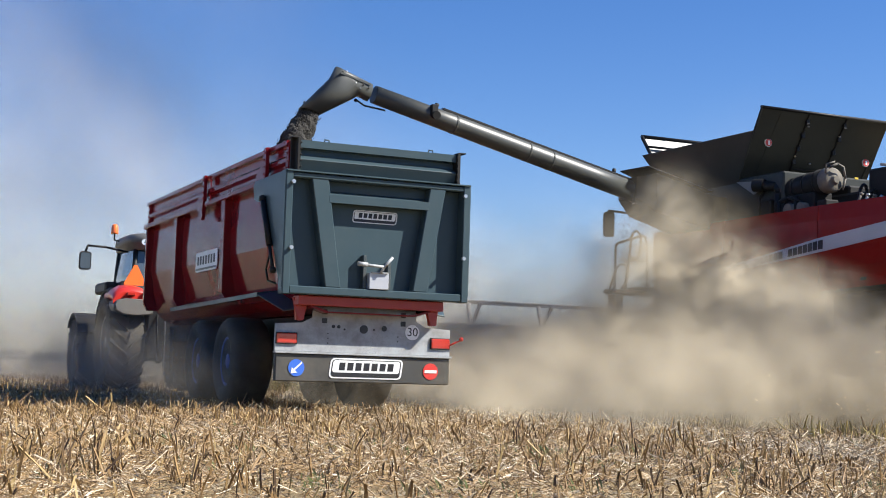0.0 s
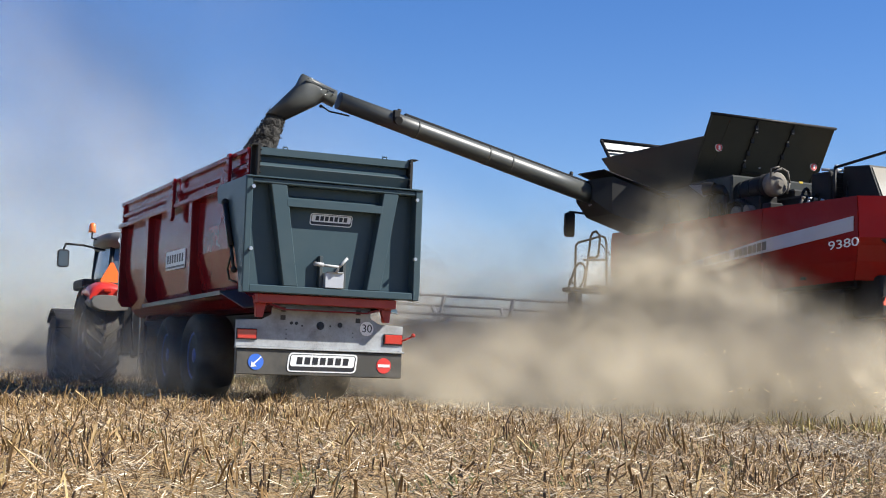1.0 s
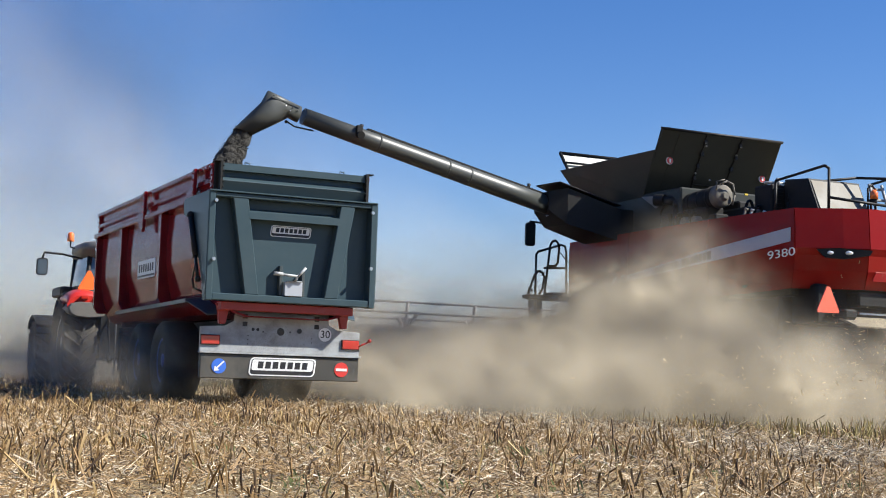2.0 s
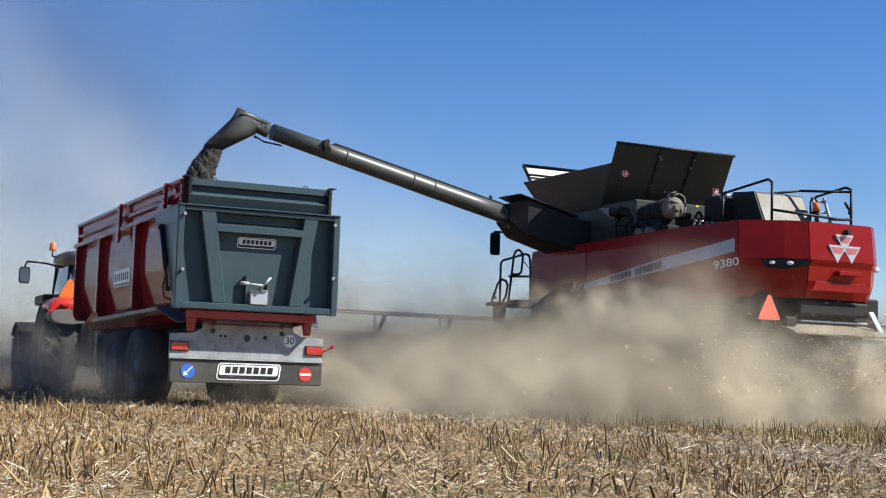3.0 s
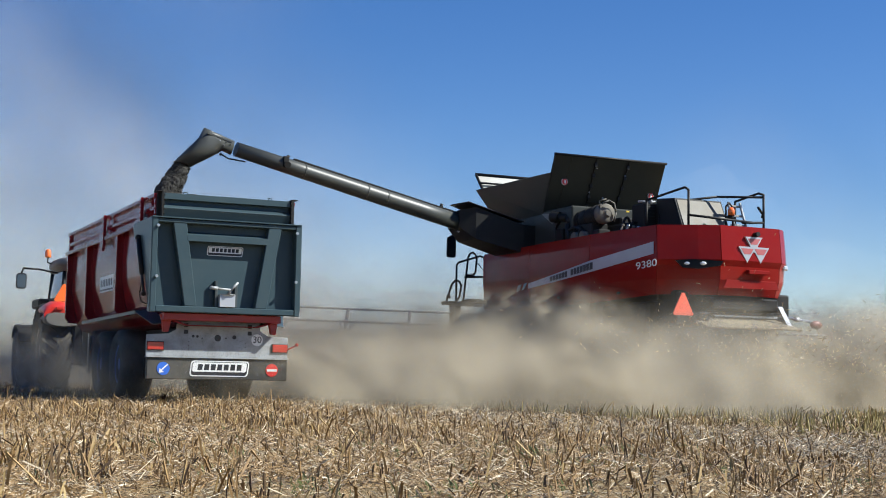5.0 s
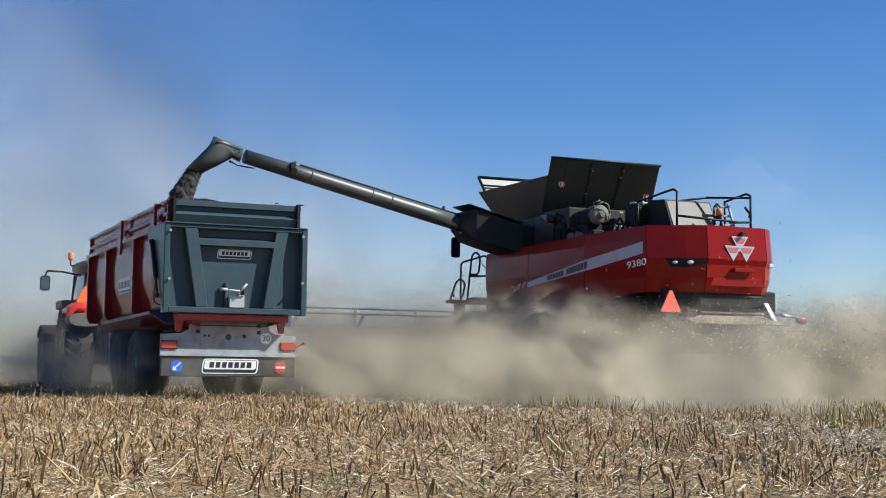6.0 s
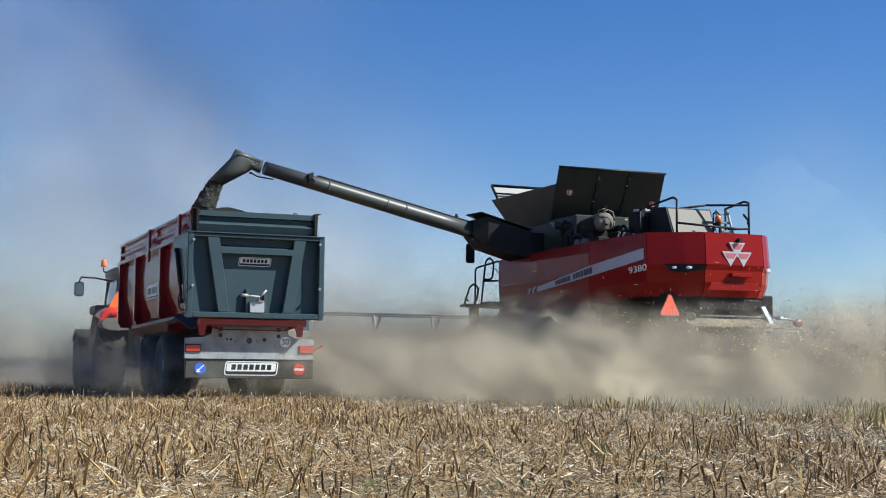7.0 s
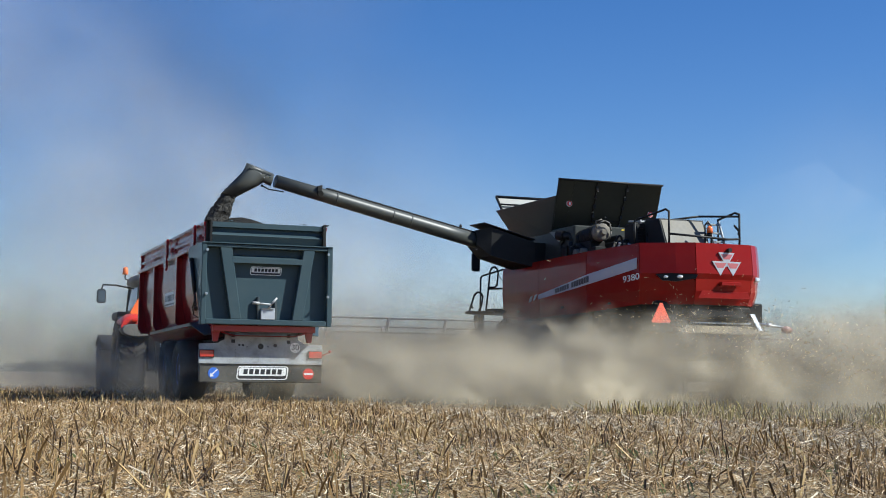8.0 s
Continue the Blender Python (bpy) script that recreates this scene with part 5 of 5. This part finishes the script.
# ---- distance ----
def build_trees():
    rnd = np.random.default_rng(8)
    leaf = plain("far_foliage", (0.05, 0.075, 0.03), 0.8, vary=0.4, scale=0.3, fine=3)
    verts, faces = [], []
    for k in range(420):
        a = radians(-10 + 70 * k / 420 + rnd.normal(0, 0.1))
        d = rnd.uniform(640, 690)
        h = 2.2 + 3.5 * max(0.0, noise.noise((k * 0.06, 0, 0)) + 0.25) + rnd.uniform(0, 1.2)
        cx, cy = d * math.sin(a), d * math.cos(a)
        for _ in range(45):
            p = rnd.normal(0, 1, 3)
            p /= max(1.0, np.linalg.norm(p))
            c = np.array((cx, cy, h * 0.5)) + p * np.array((2.6, 2.6, h * 0.5))
            q = rnd.uniform(0.4, 0.9)
            n = len(verts)
            for _v in range(4):
                verts.append(tuple(c + rnd.normal(0, 1, 3) * q))
            faces += [(n, n + 1, n + 2), (n, n + 2, n + 3), (n, n + 3, n + 1), (n + 1, n + 3, n + 2)]
    mesh_from("tree_line", verts, faces, leaf, "far line of dark green trees at the field's edge", "trees")


build_trees()


# ---- dust ----
def dust_material(name, dense, colour=(0.55, 0.47, 0.35), scale=1.6):
    m = bpy.data.materials.new(name)
    m.use_nodes = True
    t = m.node_tree
    t.nodes.remove(t.nodes["Principled BSDF"])
    L = t.links.new
    out = t.nodes["Material Output"]
    uv = t.nodes.new("ShaderNodeUVMap")
    sep = t.nodes.new("ShaderNodeVectorMath")
    sep.operation = "LENGTH"
    L(uv.outputs[0], sep.inputs[0])
    fall = t.nodes.new("ShaderNodeMapRange")
    fall.interpolation_type = "SMOOTHSTEP"
    fall.inputs[1].default_value, fall.inputs[2].default_value, fall.inputs[3].default_value, fall.inputs[4].default_value = 0.0, 0.98, 1.0, 0.0
    L(sep.outputs["Value"], fall.inputs[0])
    co = t.nodes.new("ShaderNodeTexCoord")
    geo = t.nodes.new("ShaderNodeNewGeometry")
    nz = t.nodes.new("ShaderNodeTexNoise")
    nz.noise_dimensions = "4D"
    nz.inputs["Scale"].default_value, nz.inputs["Detail"].default_value, nz.inputs["Roughness"].default_value, nz.inputs["Distortion"].default_value = scale, 8, 0.60, 0.7
    L(co.outputs["Object"], nz.inputs["Vector"])
    mul = t.nodes.new("ShaderNodeMath")
    mul.operation = "MULTIPLY"
    mul.inputs[1].default_value = 30
    L(geo.outputs["Random Per Island"], mul.inputs[0])
    L(mul.outputs[0], nz.inputs["W"])
    rg = t.nodes.new("ShaderNodeMapRange")
    rg.inputs[1].default_value, rg.inputs[2].default_value, rg.inputs[3].default_value, rg.inputs[4].default_value = 0.32, 0.70, 0.0, dense
    L(nz.outputs["Fac"], rg.inputs[0])
    al = t.nodes.new("ShaderNodeMath")
    al.operation = "MULTIPLY"
    L(fall.outputs[0], al.inputs[0])
    L(rg.outputs[0], al.inputs[1])
    d, tr, mx, cl, fin = (t.nodes.new("ShaderNode" + n) for n in ("BsdfDiffuse", "BsdfTranslucent", "MixShader", "BsdfTransparent", "MixShader"))
    d.inputs[0].default_value = tr.inputs[0].default_value = (*colour, 1)
    mx.inputs[0].default_value = 0.5
    # dust scatters alike to all sides: its light does not hang on the veil's slant
    for node, way in ((d, (0.14, -0.10, 0.985)), (tr, (-0.14, 0.10, -0.985))):
        v = t.nodes.new("ShaderNodeCombineXYZ")
        for i in range(3):
            v.inputs[i].default_value = way[i]
        L(v.outputs[0], node.inputs["Normal"])
    L(d.outputs[0], mx.inputs[1])
    L(tr.outputs[0], mx.inputs[2])
    L(al.outputs[0], fin.inputs[0])
    L(cl.outputs[0], fin.inputs[1])
    L(mx.outputs[0], fin.inputs[2])
    L(fin.outputs[0], out.inputs[0])
    return m


def dust_cloud(name, seed, count, centre, spread, size, material, label, squash=0.8, yaw=0.30, tilt=0.22, low=0.05):
    """Curved drifting veils of dust about a centre; every veil is a small bowl that thins out to its rim."""
    rnd = np.random.default_rng(seed)
    verts, faces, uvs = [], [], []
    N = 7
    for _ in range(count):
        p = np.array(spread) * np.clip(rnd.normal(0, 0.5, 3), -1, 1)
        q = size * rnd.uniform(0.5, 1.5)
        z = max(low - centre[2] + q * squash * 0.35, p[2])
        m = Matrix.Translation((p[0], p[1], z)) @ Euler((rnd.normal(0, tilt), rnd.normal(0, 0.3), -0.50 + rnd.normal(0, yaw))).to_matrix().to_4x4()
        n = len(verts)
        w1, w2 = rnd.uniform(0, 6, 2)
        for i in range(N):
            for j in range(N):
                u, v = 2 * i / (N - 1) - 1, 2 * j / (N - 1) - 1
                dpt = q * (0.16 * (u * u + v * v) + 0.07 * math.sin(3 * u + w1) * math.cos(2.5 * v + w2))
                verts.append(tuple(m @ Vector((u * q, dpt, v * q * squash))))
                uvs.append((u, v))
        for i in range(N - 1):
            for j in range(N - 1):
                a = n + i * N + j
                faces.append((a, a + N, a + N + 1, a + 1))
    me = bpy.data.meshes.new(name)
    me.from_pydata(verts, [], faces)
    lay = me.uv_layers.new(name="UVMap")
    idx = np.empty(len(me.loops), dtype=np.int32)
    me.loops.foreach_get("vertex_index", idx)
    lay.data.foreach_set("uv", np.array(uvs, dtype=np.float32)[idx].ravel())
    me.polygons.foreach_set("use_smooth", [True] * len(me.polygons))
    me.materials.append(material)
    ob = new(name, me)
    ob.matrix_basis = Matrix.Translation(centre)
    return tagged(ob, label, "dust", "dust in the air", "stuff")


DUST = dust_material("dry_dust", 0.30, (0.74, 0.65, 0.50), 2.3)
DUST_WISP = dust_material("wispy_dust", 0.26, (0.74, 0.655, 0.51), 3.6)
DUST_THIN = dust_material("thin_dust", 0.20, (0.74, 0.655, 0.51), 1.5)
DUST_FAINT = dust_material("faint_dust", 0.14, (0.60, 0.56, 0.485), 0.6)
DUST_HAZE = dust_material("dust_haze", 0.18, (0.82, 0.79, 0.77), 0.10)
CLOUD = dust_material("cloud_white", 0.6, (0.85, 0.86, 0.88), 0.03)
LABEL = "beige dust billowing behind the combine over stubble"

# seed, veils, centre beside the combine, spread, size, material, squash, (drift x, y, z over the clip), spin
PLUMES = [
    (1, 230, (-3.1, 3.2, 0.60), (1.0, 4.4, 0.85), 0.90, DUST, 0.8, (-0.3, -1.2, -0.30), 4),
    (2, 200, (-2.7, 0.3, 0.42), (1.4, 2.2, 0.65), 0.85, DUST, 0.8, (-0.3, -0.6, -0.2), -4),
    (8, 190, (-2.45, 3.1, 1.20), (0.45, 2.5, 0.60), 0.55, DUST, 0.85, (-0.2, -0.8, -0.55), 5),
    (11, 170, (-2.55, 2.9, 1.36), (0.5, 2.5, 0.60), 0.42, DUST_WISP, 0.9, (-0.2, -0.8, -0.55), 9),
    (12, 130, (-2.9, 3.6, 0.95), (0.9, 4.2, 0.55), 0.46, DUST_WISP, 0.9, (-0.3, -0.9, -0.2), -8),
    (9, 80, (-4.6, 8.4, 1.0), (2.4, 2.6, 1.0), 1.7, DUST_FAINT, 0.9, (-0.5, -0.8, -0.5), 3),
    (3, 250, (0.8, -1.1, 0.62), (3.2, 0.9, 0.65), 0.80, DUST, 0.8, (0.2, -0.3, 0.05), 4),
    (13, 110, (0.4, -1.0, 1.0), (2.6, 0.8, 0.5), 0.44, DUST_WISP, 0.85, (0.2, -0.3, 0.05), 8),
    (4, 220, (-4.2, 6.8, 0.68), (1.9, 3.5, 0.70), 1.1, DUST_THIN, 0.7, (-0.4, -0.8, 0.1), 4),
    (5, 210, (4.0, 0.6, 0.85), (2.8, 2.4, 0.95), 1.15, DUST_THIN, 0.75, (0.3, -0.3, 0.1), -4),
    (6, 200, (-4.8, 2.9, 0.50), (1.7, 4.0, 0.55), 1.0, DUST_THIN, 0.65, (-0.4, -1.2, 0.1), 4),
    (7, 60, (-2.8, -1.2, 1.0), (0.9, 2.2, 0.9), 0.80, DUST_THIN, 0.9, (-0.3, -11.5, -3.0), 8),
]
plumes = [(dust_cloud("dust_cloud", sd, n, tuple(COMBINE_0 + Vector(c)), sp, sz, m, LABEL, sq), c, dr, spin) for sd, n, c, sp, sz, m, sq, dr, spin in PLUMES]
# chopped straw thrown out with the dust
def build_chaff():
    rnd = np.random.default_rng(77)
    verts, faces = [], []
    for _ in range(1100):
        c = np.array((rnd.normal(0, 1.6), rnd.normal(-0.2, 0.9), abs(rnd.normal(0, 0.45)) + 0.1))
        d = rnd.normal(0, 1, 3)
        d *= rnd.uniform(0.008, 0.030) / np.linalg.norm(d)
        w = np.cross(d, rnd.normal(0, 1, 3))
        w *= 0.0035 / np.linalg.norm(w)
        h = np.cross(d, w)
        h *= 0.0035 / np.linalg.norm(h)
        n = len(verts)
        verts += [tuple(c + k * d + q) for k in (-1, 1) for q in (w, -w, h)]
        faces += [(n, n + 1, n + 4, n + 3), (n + 1, n + 2, n + 5, n + 4), (n + 2, n, n + 3, n + 5), (n, n + 2, n + 1), (n + 3, n + 4, n + 5)]
    ob = mesh_from("flying_chaff", verts, faces, straw_material("flying_straw", (0.20, 0.14, 0.07), (0.42, 0.33, 0.18), (0.75, 0.67, 0.5)), "bits of chopped straw flying in the dust", "chaff")
    ob.matrix_basis = Matrix.Translation(COMBINE_0 + Vector((0.2, -1.6, 0.6)))
    return ob


plumes.append((build_chaff(), (-0.4, -1.8, 0.6), (0.2, -1.0, 0.2), 12))
# dust raised under the trailer and tractor
trails = [(dust_cloud("dust_cloud", 31, 70, tuple(TRAILER_0 + Vector((-0.6, 3.0, 0.55))), (1.9, 3.5, 0.5), 1.2, DUST_FAINT, "thin dust rising round the trailer wheels", 0.6), (-0.6, 3.0, 0.55)),
          (dust_cloud("dust_cloud", 33, 34, tuple(TRAILER_0 + Vector((-2.0, 7.5, 0.60))), (1.3, 5.5, 0.7), 1.1, DUST_FAINT, "thin dust drifting along the trailer's shaded side", 0.7), (-2.0, 7.5, 0.60)),
          (dust_cloud("dust_cloud", 32, 46, tuple(TRAILER_0 + Vector((-2.6, 12.5, 0.85))), (3.4, 4.5, 0.9), 1.8, DUST_FAINT, "thin dust rising round the tractor wheels", 0.7), (-2.6, 12.5, 0.85))]
# standing haze beyond
dust_cloud("dust_haze", 41, 16, (9, 46, 4), (16, 9, 6), 7.5, DUST_HAZE, "pale dust haze hanging over the field", 0.9, 0.3, 0.2)
dust_cloud("dust_haze", 43, 12, (5, 38, 1.5), (12, 4, 2.0), 4.5, DUST_HAZE, "pale dust haze hanging over the field", 0.7, 0.3, 0.2)
dust_cloud("dust_haze", 42, 30, (3, 54, 12), (11, 8, 15), 8.0, DUST_HAZE, "tall pale dust haze drifting over the field", 1.0, 0.3, 0.2)
dust_cloud("dust_haze", 45, 26, (20, 44, 3.0), (12, 6, 3.5), 5.0, DUST_HAZE, "pale dust haze hanging over the field", 0.8, 0.3, 0.2)
dust_cloud("dust_haze", 44, 150, (11, 42, 1.0), (30, 6, 1.5), 4.2, DUST_FAINT, "low beige dust lying over the far field", 0.5, 0.3, 0.2)


for sd, deg, high, wide in ((51, 39.5, 118, 34), (52, 36.6, 96, 20), (53, 42.0, 100, 26), (54, 33.5, 84, 15)):
    a = radians(deg)
    dust_cloud("cloud", sd, 16, (2600 * math.sin(a), 2600 * math.cos(a), high), (wide * 1.2, 20, wide * 0.22), wide * 0.55, CLOUD, "small white cumulus cloud low in a blue sky", 0.45)


# ---- motion of the things ----
def motions():
    def at_t(t):
        return TRAILER_0 + Vector((DRIFT_T * t, t, 0))

    def at_c(t):
        return COMBINE_0 + Vector((DRIFT_C * t, t, 0))

    walk(grain_heap, [(t, Matrix.Translation(at_t(a) + Vector((0, 0, -0.25 + 0.022 * t)))) for t, a, b in DRIVE])
    for ob in (trailer, tractor):
        walk(ob, [(t, Matrix.Translation(at_t(a))) for t, a, b in DRIVE])
    walk(combine, [(t, Matrix.Translation(at_c(b))) for t, a, b in DRIVE])

    def way(t, col):
        for p, q in zip(DRIVE, DRIVE[1:]):
            if p[0] <= t <= q[0]:
                return p[col] + (q[col] - p[col]) * (t - p[0]) / (q[0] - p[0])
        return DRIVE[-1][col]

    steps = [0.5 * i for i in range(17)]
    for col, wheels in ((1, trailer_wheels + tractor_wheels), (2, combine_wheels)):
        for ob, r in wheels:
            at = ob.matrix_basis.translation.copy()
            walk(ob, [(t, Matrix.Translation(at) @ Matrix.Rotation(-(way(t, col) - way(0, col)) / r, 4, "X")) for t in steps])
    at = reel.matrix_basis.translation.copy()
    walk(reel, [(t, Matrix.Translation(at) @ Matrix.Rotation(-2.4 * t, 4, "X")) for t in steps])
    # seed lumps ride below the spout and tumble
    for k, ob in enumerate(stream):
        f = k / 5
        local = Vector((-8.21 - 0.23 * f, 5.0, 4.09 - 0.50 * f))
        rows = []
        for t in steps:
            m = Matrix.Translation(at_c(way(t, 2)) + local) @ pose(0, 0, 0, 0, 24, 0) @ Matrix.Rotation(1.9 * t + k * 1.3, 4, "Z")
            rows.append((t, m))
        walk(ob, rows)
    for ob, c, dr, spin in plumes:
        rows = []
        for t in (0, 1, 2, 3, 4, 5, 6, 7, 8):
            u = t / 8 - 0.5
            rows.append((t, Matrix.Translation(at_c(way(t, 2)) + Vector(c) + Vector(dr) * u) @ pose(0, 0, 0, 0, spin * 2 * u, spin * 3 * u)))
        walk(ob, rows)
    for ob, c in trails:
        walk(ob, [(t, Matrix.Translation(at_t(way(t, 1)) + Vector(c) + Vector((0, -0.15 * (t - 4), 0.0)))) for t in (0, 2, 4, 6, 8)])


motions()
